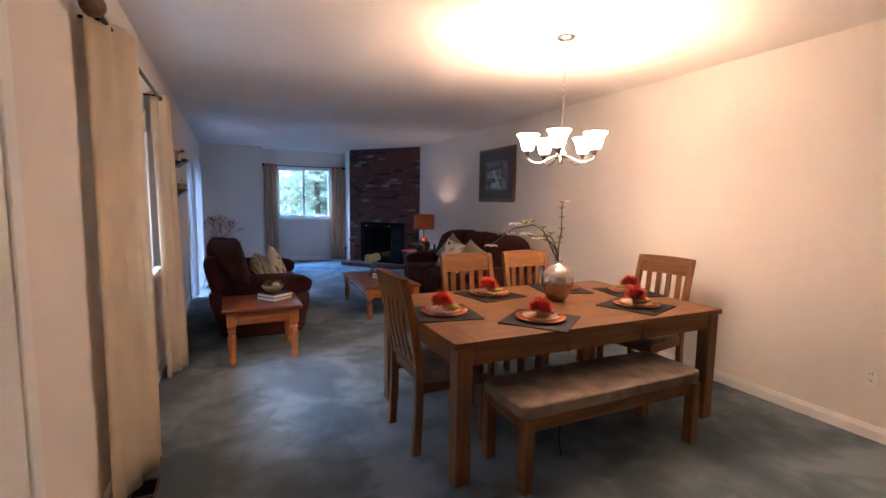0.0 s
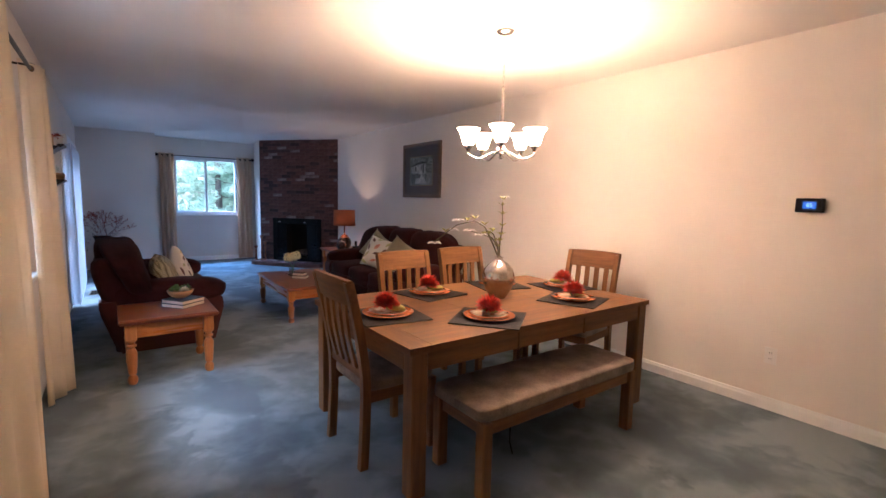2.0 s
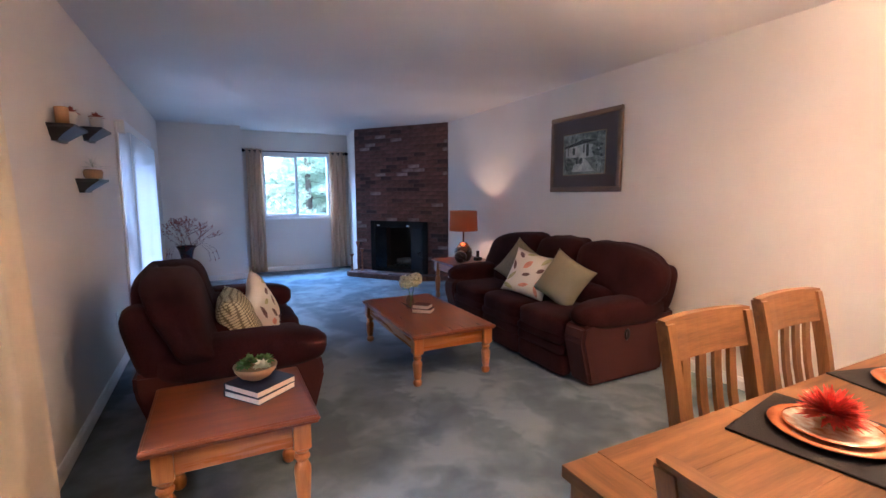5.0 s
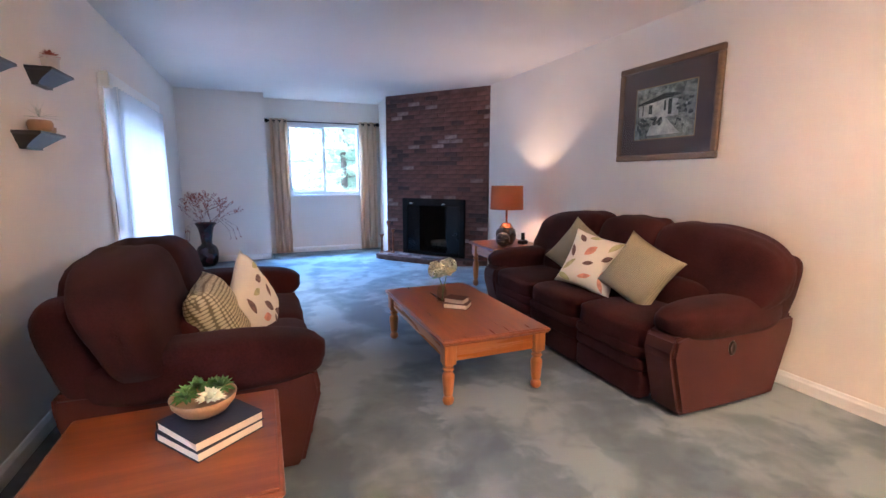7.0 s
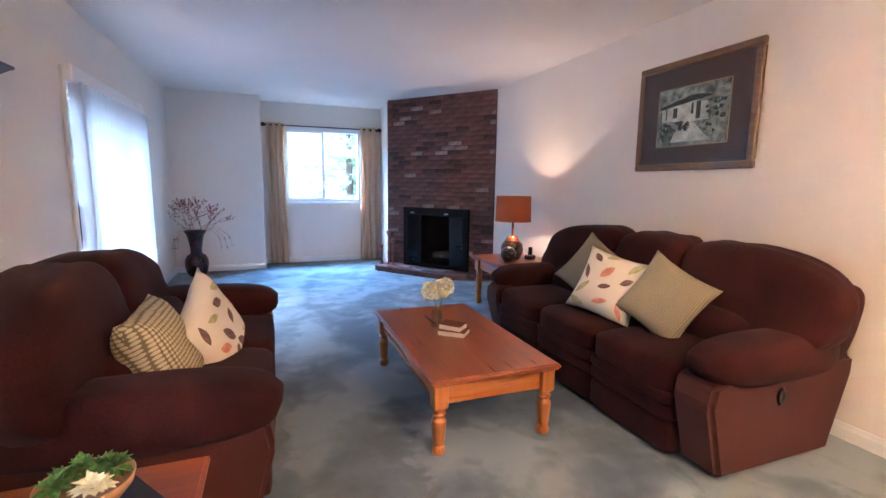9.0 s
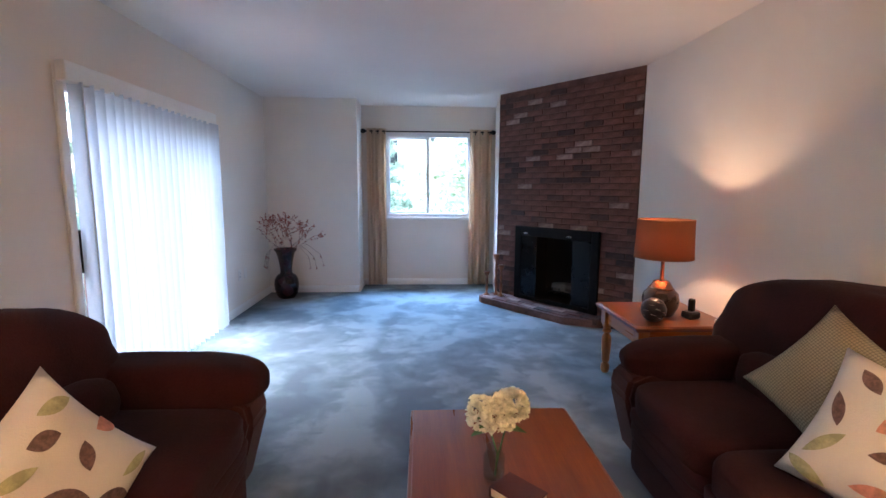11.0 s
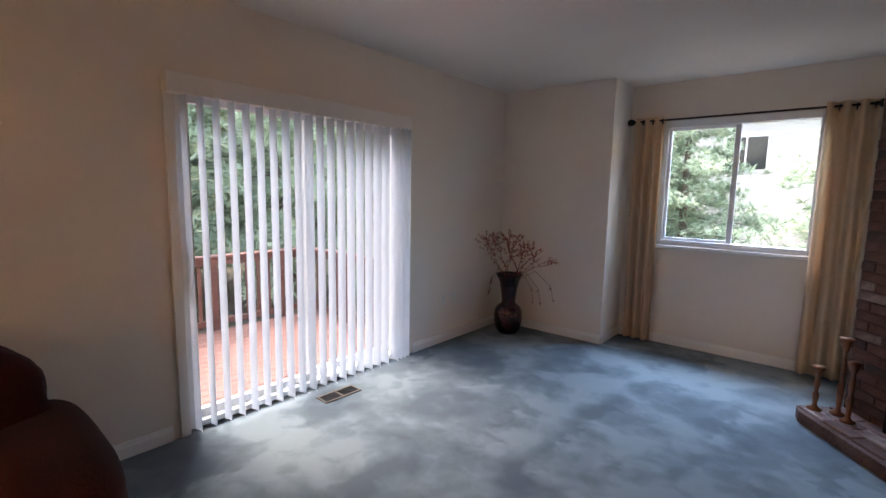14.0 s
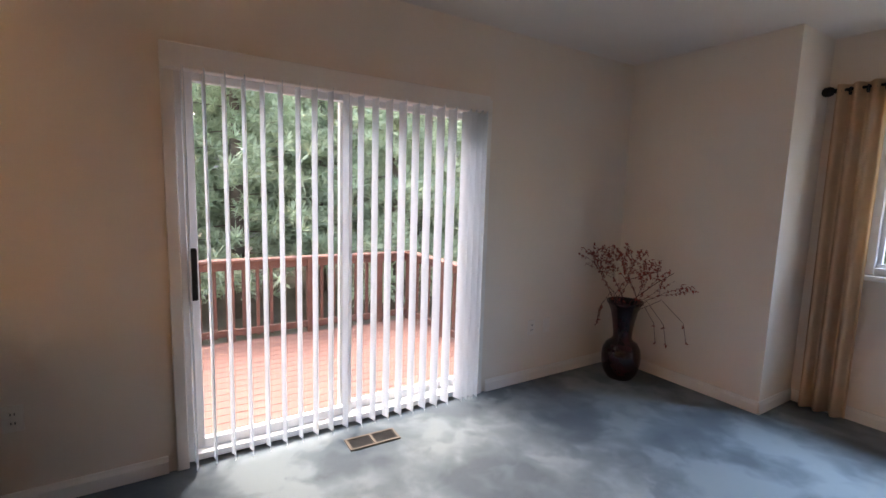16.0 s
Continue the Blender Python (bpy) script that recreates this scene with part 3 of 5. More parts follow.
    for p, s in ((p0, -1), (p1, 1)):
        q = Vector((*p, z)) + d * s * 0.045
        m = Matrix.Translation(q) @ (d * -s).to_track_quat("Z", "X").to_matrix().to_4x4() @ Matrix.Scale(knob, 4)
        part("finial", lathe(prof, 16), M_BRONZE if knob > 1 else M_BLACK, o, smooth=True, m=m)
    for t in (0.06, 0.94):
        q = Vector((*p0, z)).lerp(Vector((*p1, z)), t)
        part("bracket", tube([q, q - Vector((*normal, 0)) * 0.085], 0.007, 8), M_BLACK, o)
    return o


RODX = LX + 0.085
rod((RODX, 2.60), (RODX, 4.36), 2.14, 0.011, (1, 0), 1.25, "black metal rod with bronze knobs above the dining window")
curtain("curtain", (LX + 0.035, 2.60), (LX + 0.150, 3.00), 2.17, 0.015, 3, 0.018, M_CURTAIN, "floor-length cream cotton curtain panel on a black rod", (1, 0), 1, 1.15, False, 0.02)
curtain("curtain", (LX + 0.045, 4.25), (LX + 0.150, 4.47), 2.17, 0.015, 2, 0.022, M_CURTAIN, "floor-length cream cotton curtain panel on a black rod", (1, 0), 2, 1.2, False, 0.02)
rod((0.93, WY - 0.09), (2.62, WY - 0.09), 2.155, 0.009, (0, -1), 0.9, "thin black rod above the end window")
curtain("curtain", (0.93, WY - 0.09), (1.19, WY - 0.09), 2.19, 0.02, 3, 0.038, M_CURTW, "taupe satin grommet curtain beside the end window", (0, -1), 3, 1.0)
curtain("curtain", (2.35, WY - 0.09), (2.65, WY - 0.09), 2.19, 0.02, 3, 0.038, M_CURTW, "taupe satin grommet curtain beside the end window", (0, -1), 4, 1.0)


# ---- tables with turned legs ----
def turned_leg(h, apron=0.12, w=0.072):
    """Square block as deep as the apron, then a collar, a ring, a long barrel, a neck and a bun foot."""
    zb = h - apron - 0.012
    bm = box(-w / 2, w / 2, -w / 2, w / 2, zb, h, 0.004)
    k = w / 0.072
    prof = [(0.0, 0), (0.021, 0), (0.029, 0.03), (0.033, 0.08), (0.033, 0.13), (0.028, 0.18), (0.020, 0.205), (0.020, 0.225), (0.027, 0.245), (0.029, 0.30), (0.033, 0.50),
            (0.036, 0.66), (0.035, 0.73), (0.027, 0.785), (0.021, 0.81), (0.021, 0.83), (0.032, 0.85), (0.034, 0.875), (0.030, 0.90), (0.023, 0.915), (0.025, 0.94), (0.034, 0.97), (0.035, 1.0), (0.0, 1.0)]
    return lathe([(r * k, z * zb) for r, z in prof], 20, bm)


def oak_table(name, cx, cy, sx, sy, h, label, top_mat, yaw=0.0, apron=0.12, inset=0.035):
    t = base(name, pose(cx, cy, 0, 0, 0, yaw), label, name.replace("_", " "))
    bm = box(-sx / 2 + 0.008, sx / 2 - 0.008, -sy / 2 + 0.008, sy / 2 - 0.008, h - 0.034, h - 0.022, 0.004, seg=2)
    box(-sx / 2, sx / 2, -sy / 2, sy / 2, h - 0.023, h - 0.005, 0.008, bm=bm, seg=3)
    box(-sx / 2 + 0.012, sx / 2 - 0.012, -sy / 2 + 0.012, sy / 2 - 0.012, h - 0.008, h, 0.003, bm=bm)
    part("tabletop", bm, top_mat, t, "red-brown polished wooden top")
    w = 0.072
    ix, iy = sx / 2 - inset - w / 2, sy / 2 - inset - w / 2
    zt = h - 0.034
    for s in (-1, 1):
        part("apron", box(-ix + w / 2, ix - w / 2, s * iy - 0.011, s * iy + 0.011, zt - apron, zt, 0.002), M_OAK_X, t)
        part("apron", box(s * ix - 0.011, s * ix + 0.011, -iy + w / 2, iy - w / 2, zt - apron, zt, 0.002), M_OAK_Y, t)
    leg = None
    for a in (-1, 1):
        for b in (-1, 1):
            if leg is None:
                leg = part("leg", turned_leg(zt, apron, w), M_OAK_Z, t, "turned honey oak leg", smooth=False, m=pose(a * ix, b * iy, 0))
            else:
                o = new("leg", leg.data)
                o.parent, o.matrix_basis = t, pose(a * ix, b * iy, 0)
                tagged(o, "turned honey oak leg")
    return t


coffee = oak_table("coffee_table", 1.978, 6.012, 0.70, 1.265, 0.395, "low oak coffee table with turned legs on the carpet", M_CHERRY, apron=0.105, inset=0.022)
endt = oak_table("end_table", 0.455, 4.64, 0.645, 0.62, 0.488, "square oak end table with turned legs beside the loveseat", M_CHERRY_X, apron=0.11)
lampt = oak_table("end_table", 3.33, 7.70, 0.66, 0.66, 0.53, "square oak end table with turned legs between sofa and fireplace", M_CHERRY_X, apron=0.11)


# ---- sofas ----
def sofa(name, m, seats, length, label):
    """Recliner sofa; local x is along its length, it faces local -y, back at +y. Depth 0.9."""
    s = base(name, m, label, "sofa", "matching sofas")
    arm = 0.22
    inner = length - 2 * arm
    sw = inner / seats
    x0 = -length / 2
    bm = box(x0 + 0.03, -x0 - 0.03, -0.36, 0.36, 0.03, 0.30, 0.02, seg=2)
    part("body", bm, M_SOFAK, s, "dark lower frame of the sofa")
    for sgn in (-1, 1):
        cx = sgn * (length / 2 - arm / 2)

        def armwarp(q):
            q = q.copy()
            if q.z > 0.3:
                q.z -= 0.16 * max(0, -q.y) ** 2 * 0.6
            return q
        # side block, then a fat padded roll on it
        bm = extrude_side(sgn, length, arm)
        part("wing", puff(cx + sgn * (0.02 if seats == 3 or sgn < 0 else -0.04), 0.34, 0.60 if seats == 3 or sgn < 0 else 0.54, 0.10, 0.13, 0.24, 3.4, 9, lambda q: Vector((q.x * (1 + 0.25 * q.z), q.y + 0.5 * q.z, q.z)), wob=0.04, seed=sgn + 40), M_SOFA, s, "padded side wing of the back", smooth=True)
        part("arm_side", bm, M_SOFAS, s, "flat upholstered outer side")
        pull = lathe([(0, 0), (0.030, 0), (0.036, 0.006), (0.030, 0.014), (0.018, 0.008), (0, 0.008)], 20)
        part("recliner_handle", pull, M_BLACK, s, "black oval recliner pull", smooth=True, m=pose(sgn * length / 2, -0.06, 0.365, 0, 90 * sgn, 0) @ Matrix.Diagonal((1.25, 0.75, 1, 1)))
        part("armrest", puff(cx + sgn * 0.012, -0.06 if seats == 2 else -0.035, 0.52, 0.15 if seats == 2 else 0.138, 0.458 if seats == 2 else 0.43, 0.115 if seats == 2 else 0.102, 3.2, 10, armwarp, wob=0.03, seed=sgn), M_SOFA, s, "padded brown-burgundy armrest", smooth=True)
    for k in range(seats):
        cx = x0 + arm + sw * (k + 0.5)
        part("seat", puff(cx, -0.13, 0.385, sw / 2 + 0.012, 0.36, 0.085, 6.5, 9, lambda q: Vector((q.x, q.y, q.z + 0.16 * (1 - q.x * q.x) * (1 - q.y * q.y))), wob=0.02, seed=k), M_SOFA, s, "plump seat cushion", smooth=True)
        bm = puff(cx, -0.43, 0.300, sw / 2 + 0.006, 0.058, 0.040, 5, 7, wob=0.02, seed=k + 5)
        puff(cx, -0.425, 0.225, sw / 2 + 0.004, 0.052, 0.045, 6, 7, wob=0.02, seed=k + 6, bm=bm)
        puff(cx, -0.42, 0.105, sw / 2 + 0.003, 0.045, 0.088, 8, 7, wob=0.01, seed=k + 9, bm=bm)
        part("footrest", bm, M_SOFA, s, "padded recliner front", smooth=True)
        wide = 0.075 if seats == 2 else 0.06
        end = -1 if k == 0 else (1 if k == seats - 1 else 0)

        def back(q, end=end):
            z = q.z
            x = q.x * (1.0 if z < 0 else 1.0 - 0.03 * z)
            if end and q.x * end > 0:
                w = 0.55 if seats == 2 and end == 1 else 1.02
                x = q.x * (1 + (w if z > -0.3 else w + 0.8 * w * (z + 0.3)) - 0.06 * max(z, 0))
                z = z - 0.34 * max(0, q.x * end) ** 2.0 * max(z + 0.1, 0)
            y = q.y * (0.75 + 0.35 * max(0, z)) + 0.24 + 0.9 * (z + 0.3) * 0.85
            return Vector((x, y, z))
        part("backrest", puff(cx, 0.14, 0.705 - ((0.05 if end == 1 else 0.03) if seats == 2 else 0), sw / 2 + 0.004, 0.15, 0.28, 4.6, 12, back, wob=0.04, seed=k + 20), M_SOFA, s, "tall padded back cushion with a rounded top", smooth=True)
        part("lumbar_pad", puff(cx, 0.085, 0.52, sw / 2 - 0.01, 0.11, 0.13, 3.0, 8, wob=0.05, seed=k + 30), M_SOFA, s, "puffed lower back pad", smooth=True)
    part("back_panel", puff(0, 0.375, 0.55, length / 2 - 0.10, 0.055, 0.38, 5, 9, lambda q: Vector((q.x * (1 - 0.08 * max(q.z, 0)), q.y + 1.3 * q.z, q.z))), M_SOFA, s, "upholstered rear of the back", smooth=True)
    return s


def extrude_side(sgn, length, arm):
    """The outer side of the arm: a slab that widens to the back, its front rounded."""
    pts = [(-0.40, 0.02), (0.34, 0.02), (0.46, 0.40), (0.46, 0.50), (-0.36, 0.48), (-0.47, 0.46), (-0.49, 0.36)]
    bm = bmesh.new()
    xa, xb = sgn * (length / 2), sgn * (length / 2 - arm + 0.01)
    a = [bm.verts.new((xa, y, z)) for y, z in pts]
    b = [bm.verts.new((xb, y, z)) for y, z in pts]
    bm.faces.new(a)
    bm.faces.new(b[::-1])
    for k in range(len(pts)):
        j = (k + 1) % len(pts)
        bm.faces.new((a[k], a[j], b[j], b[k]))
    bmesh.ops.bevel(bm, geom=bm.edges[:], offset=0.022, segments=3, affect="EDGES")
    return bm


big = sofa("sofa", pose(3.16, 5.895, 0, 0, 0, -90), 3, 2.17, "three-seat burgundy velour recliner sofa against the long wall")
love = sofa("loveseat", pose(0.47, 5.95, 0, 0, 0, 90), 2, 1.66, "two-seat burgundy velour recliner loveseat facing the sofa")
# ---- pillows ----
def pillow_mesh(s, thick, seed=0):
    """A square scatter cushion in the local xz plane, its corners drawn to points."""
    own = bmesh.new()
    n = 14
    r = Vector((seed, 3, 1))
    sides = []
    for sg in (1, -1):
        g = []
        for i in range(n + 1):
            row = []
            for j in range(n + 1):
                u, v = 2 * i / n - 1, 2 * j / n - 1
                px = u * (1 - 0.10 * (1 - v * v) * abs(u) ** 2)
                pz = v * (1 - 0.10 * (1 - u * u) * abs(v) ** 2)
                h = max(0, (1 - u ** 4)) ** 0.55 * max(0, (1 - v ** 4)) ** 0.55
                h *= 1 + 0.16 * noise.noise(Vector((u * 1.5, v * 1.5, sg)) + r)
                edge = i in (0, n) or j in (0, n)
                row.append(sides[0][i][j] if edge and sides else own.verts.new((px * s / 2, sg * h * thick / 2, pz * s / 2)))
            g.append(row)
        sides.append(g)
        for i in range(n):
            for j in range(n):
                own.faces.new((g[i][j], g[i + 1][j], g[i + 1][j + 1], g[i][j + 1]) if sg < 0 else (g[i][j + 1], g[i + 1][j + 1], g[i + 1][j], g[i][j]))
    return own


def pillow_height(u, v, thick, sg, seed):
    h = max(0, (1 - u ** 4)) ** 0.55 * max(0, (1 - v ** 4)) ** 0.55
    return h * (1 + 0.16 * noise.noise(Vector((u * 1.5, v * 1.5, sg)) + Vector((seed, 3, 1)))) * thick / 2


def dotted(name, col, dot, scale):
    m = bpy.data.materials.new(name)
    m.use_nodes = True
    N, L = m.node_tree.nodes, m.node_tree.links
    b = N["Principled BSDF"]
    tc, v, r = N.new("ShaderNodeTexCoord"), N.new("ShaderNodeTexVoronoi"), N.new("ShaderNodeValToRGB")
    v.inputs["Scale"].default_value = scale
    v.inputs["Randomness"].default_value = 0.1
    v.voronoi_dimensions = "2D"
    flat = N.new("ShaderNodeMapping")
    flat.inputs["Rotation"].default_value = (radians(90), 0, 0)
    L.new(tc.outputs["Object"], flat.inputs["Vector"])
    L.new(flat.outputs["Vector"], v.inputs["Vector"])
    L.new(v.outputs["Distance"], r.inputs["Fac"])
    r.color_ramp.elements[0].position, r.color_ramp.elements[0].color = 0.34, (*dot, 1)
    r.color_ramp.elements[1].position, r.color_ramp.elements[1].color = 0.46, (*col, 1)
    L.new(r.outputs["Color"], b.inputs["Base Color"])
    b.inputs["Roughness"].default_value = 0.9
    bp = N.new("ShaderNodeBump")
    bp.inputs["Strength"].default_value = 0.3
    L.new(v.outputs["Distance"], bp.inputs["Height"])
    L.new(bp.outputs["Normal"], b.inputs["Normal"])
    return m


M_PILG = dotted("olive_dotted_cloth", (0.15, 0.12, 0.065), (0.50, 0.44, 0.28), 58)
M_PILG2 = dotted("grey_green_weave", (0.20, 0.17, 0.105), (0.34, 0.30, 0.20), 110)
M_PILW = mat("cream_cotton", (0.70, 0.64, 0.54), 0.9, 0.04, 5, 220, 0.3)
PRINTS = [mat("print_terracotta", (0.62, 0.26, 0.17), 0.9, 0.2, 30, 120, 0.1), mat("print_brown", (0.16, 0.09, 0.075), 0.9, 0.3, 60, 120, 0.1), mat("print_olive", (0.42, 0.40, 0.20), 0.9, 0.2, 30, 120, 0.1)]


def pillow(m, s, thick, kind, label, seed=0):
    p = base("throw_pillow", m, label, "throw pillow", "throw pillows")
    part("cushion", pillow_mesh(s, thick, seed), {"leaf": M_PILW, "dots": M_PILG, "weave": M_PILG2}[kind], p, smooth=True)
    if kind == "leaf":
        r = random.Random(seed + 3)
        spots = []
        for sg in (-1, 1):
            for i in range(3):
                for j in range(4):
                    spots.append((-0.6 + 0.6 * i + r.uniform(-0.1, 0.1), -0.74 + 0.46 * j + (0.2 if i % 2 else 0) + r.uniform(-0.08, 0.08), sg))
        for u0, v0, sg in spots:
            ang, ln, wd = r.uniform(0.3, 1.2) * r.choice((1, 1, -1)), r.uniform(0.15, 0.30), r.uniform(0.075, 0.12)
            b, mt = bmesh.new(), PRINTS[r.choice((0, 0, 1, 2))]
            n = 8
            for k in range(n):
                ts = [(-1 + 2 * (k + e) / n) for e in (0, 1)]
                q = []
                for t, w in ((ts[0], -1), (ts[1], -1), (ts[1], 0), (ts[0], 0), (ts[0], 0), (ts[1], 0), (ts[1], 1), (ts[0], 1)):
                    a, c = t * ln, w * wd * (1 - t * t)
                    u, v = u0 + a * math.cos(ang) - c * math.sin(ang), v0 + a * math.sin(ang) + c * math.cos(ang)
                    u, v = max(-0.93, min(0.93, u)), max(-0.93, min(0.93, v))
                    px = u * (1 - 0.10 * (1 - v * v) * abs(u) ** 2)
                    pz = v * (1 - 0.10 * (1 - u * u) * abs(v) ** 2)
                    q.append(b.verts.new((px * s / 2, sg * (pillow_height(u, v, thick, sg, seed) + 0.0022), pz * s / 2)))
                for f in (q[:4], q[4:]):
                    try:
                        b.faces.new(f)
                    except ValueError:
                        pass
            bmesh.ops.remove_doubles(b, verts=b.verts, dist=1e-5)
            part("leaf_print", b, mt, p, "printed leaf")
    return p


pillow(pose(2.96, 5.80, 0.668, -26, 11, -66), 0.43, 0.15, "leaf", "cream throw pillow printed with autumn leaves on the sofa", 1)
pillow(pose(3.12, 6.16, 0.69, -24, 30, -75), 0.42, 0.14, "weave", "grey-green woven throw pillow behind the printed one", 5)
pillow(pose(3.04, 5.44, 0.665, -24, 24, -78), 0.42, 0.15, "weave", "grey-green woven throw pillow leaning on the sofa back", 6)
pillow(pose(0.53, 5.60, 0.595, -24, -3, 88), 0.42, 0.20, "dots", "olive throw pillow with small cream dots on the loveseat", 7)
pillow(pose(0.69, 5.88, 0.580, -28, 54, 50), 0.45, 0.15, "leaf", "cream throw pillow printed with autumn leaves on the loveseat", 2)


# ---- dining table, bench and chairs ----
DT = (1.165, 3.115, 2.145, 3.31, 0.735)
x0, x1, y0, y1, h = DT
dt = base("dining_table", pose((x0 + x1) / 2, (y0 + y1) / 2, 0), "walnut-stained wooden dining table set for six", "dining table")
sx, sy = (x1 - x0) / 2, (y1 - y0) / 2
TOP_B = 7
bw0 = (2 * sy - 0.004 * (TOP_B - 1)) / TOP_B
for k in range(TOP_B):
    ya = -sy + k * (bw0 + 0.004)
    for xa, xb in ((-sx + 0.1228, -0.3008), (-0.2992, 0.2992), (0.3008, sx - 0.1228)):
        part("plank", box(xa, xb, ya, ya + bw0 + 0.0036, h - 0.030, h, 0.0004), M_DIN_X, dt)
for s in (-1, 1):
    xa, xb = sorted((s * sx, s * (sx - 0.122)))
    part("end_board", box(xa, xb, -sy, sy, h - 0.032, h, 0.002, seg=2), M_DIN_Y, dt, "breadboard end of the top")
for s in (-1, 1):
    a = part("apron", box(-sx + 0.09, sx - 0.09, s * (sy - 0.03) - 0.012, s * (sy - 0.03) + 0.012, h - 0.125, h - 0.032, 0.002), M_DIN_X, dt)
    part("apron", box(s * (sx - 0.03) - 0.012, s * (sx - 0.03) + 0.012, -sy + 0.09, sy - 0.09, h - 0.125, h - 0.032, 0.002), M_DIN_Y, dt)
    for e in (-0.28, 0.28):
        part("leaf_joint", box(e - 0.006, e + 0.006, s * (sy - 0.02) - 0.010, s * (sy - 0.02) + 0.010, h - 0.127, h - 0.034), M_DIN_Z, dt)
for a in (-1, 1):
    for b in (-1, 1):
        part("leg", box(a * (sx - 0.062) - 0.042, a * (sx - 0.062) + 0.042, b * (sy - 0.050) - 0.042, b * (sy - 0.050) + 0.042, 0, h - 0.032, 0.005), M_DIN_Z, dt)

bn = base("dining_bench", pose(2.075, 2.17, 0), "walnut bench with a padded grey-brown seat along the table", "bench")
bx, by = 0.635, 0.208
part("seat_cushion", puff(0, 0, 0.412, bx, by, 0.034, 13, 15, lambda q: Vector((q.x, q.y, q.z + 0.10 * (noise.noise(Vector((q.x * 9, q.y * 2.5, 0)))) * max(q.z, 0)))), M_SEAT, bn, "padded grey-brown faux suede seat", smooth=True)
for s in (-1, 1):
    part("rail", box(-bx + 0.06, bx - 0.06, s * (by - 0.035) - 0.011, s * (by - 0.035) + 0.011, 0.305, 0.375, 0.002), M_DIN_X, bn)
    part("rail", box(s * (bx - 0.045) - 0.011, s * (bx - 0.045) + 0.011, -by + 0.06, by - 0.06, 0.305, 0.375, 0.002), M_DIN_Y, bn)
    for b in (-1, 1):
        part("leg", box(s * (bx - 0.045) - 0.03, s * (bx - 0.045) + 0.03, b * (by - 0.035) - 0.03, b * (by - 0.035) + 0.03, 0, 0.376, 0.005), M_DIN_Z, bn)
part("strap", tube([(-0.22, 0.02, 0.37), (-0.215, 0.03, 0.2), (-0.235, 0.01, 0.08), (-0.22, 0.0, 0.01)], 0.004, 6), M_BLACKP, bn, "thin dark strap hanging under the seat")


def bar(pts, w, d, bm=None):
    """A bent bar of section w (x) by d (y) through points (x, y, z)."""
    bm = bm or bmesh.new()
    rows = [[bm.verts.new((x + a * w / 2, y + b * d / 2, z)) for a, b in ((-1, -1), (1, -1), (1, 1), (-1, 1))] for x, y, z in pts]
    for a, b in zip(rows, rows[1:]):
        for k in range(4):
            bm.faces.new((a[k], a[(k + 1) % 4], b[(k + 1) % 4], b[k]))
    bm.faces.new(rows[0][::-1])
    bm.faces.new(rows[-1])
    return bm


def chair(m):
    """Slat-back chair, facing local +y, its back at local y = -0.2."""
    c = base("dining_chair", m, "walnut slat-back dining chair with a grey-brown padded seat", "chair", "dining chairs")

    def curve(z):
        return -0.20 - 0.10 * max(0, (z - 0.45) / 0.55) ** 1.4 - 0.015 * max(0, (0.40 - z) / 0.40) ** 1.6
    zs = [0, 0.1, 0.2, 0.3, 0.4, 0.5, 0.6, 0.7, 0.8, 0.9, 0.985]
    for s in (-1, 1):
        b = bar([(s * 0.205, curve(z), z) for z in zs], 0.036, 0.045)
        part("back_post", b, M_DIN_Z, c)
        part("leg", box(s * 0.205 - 0.021, s * 0.205 + 0.021, 0.185, 0.227, 0, 0.41, 0.004), M_DIN_Z, c)
        part("side_rail", box(s * 0.205 - 0.012, s * 0.205 + 0.012, -0.18, 0.19, 0.35, 0.41, 0.002), M_DIN_Y, c)
    rail = bmesh.new()
    rows = []
    for k in range(9):
        x = -0.224 + 0.056 * k
        dip = 0.018 * (1 - (x / 0.224) ** 2)
        rows.append([rail.verts.new((x, curve(z) - dip + t, z + (0.006 * (1 - (x / 0.224) ** 2) if z > 0.9 else 0))) for z, t in ((0.865, -0.013), (0.995, -0.013), (0.995, 0.016), (0.865, 0.016))])
    for a, b in zip(rows, rows[1:]):
        for k in range(4):
            rail.faces.new((a[k], a[(k + 1) % 4], b[(k + 1) % 4], b[k]))
    rail.faces.new(rows[0][::-1])
    rail.faces.new(rows[-1])
    part("top_rail", rail, M_DIN_X, c, "wide curved top rail")
    part("lower_rail", box(-0.19, 0.19, curve(0.5) - 0.012, curve(0.5) + 0.012, 0.475, 0.525, 0.002), M_DIN_X, c)
    for k in range(4):
        x = -0.123 + 0.082 * k
        part("slat", bar([(x, curve(z) - 0.010 - 0.018 * math.sin((z - 0.5) / 0.38 * math.pi), z) for z in (0.52, 0.6, 0.7, 0.8, 0.87)], 0.038, 0.014), M_DIN_Z, c)
    part("front_rail", box(-0.185, 0.185, 0.198, 0.218, 0.35, 0.41, 0.002), M_DIN_X, c)
    part("seat", puff(0, 0.015, 0.435, 0.225, 0.222, 0.034, 6, 8), M_SEAT, c, "grey-brown padded seat", smooth=True)
    return c


ch = chair(pose(1.335, 2.72, 0, 0, 0, -90))
copy_thing(ch, pose(1.91, 3.155, 0, 0, 0, 180))
copy_thing(ch, pose(2.505, 3.20, 0, 0, 0, 181))
copy_thing(ch, pose(3.07, 2.74, 0, 0, 0, 99))


# ---- place settings ----
def petal(bm, c, d, ln, wd, up, cup=0.25):
    """One pointed petal from c along d, which lifts by up."""
    d = d.normalized()
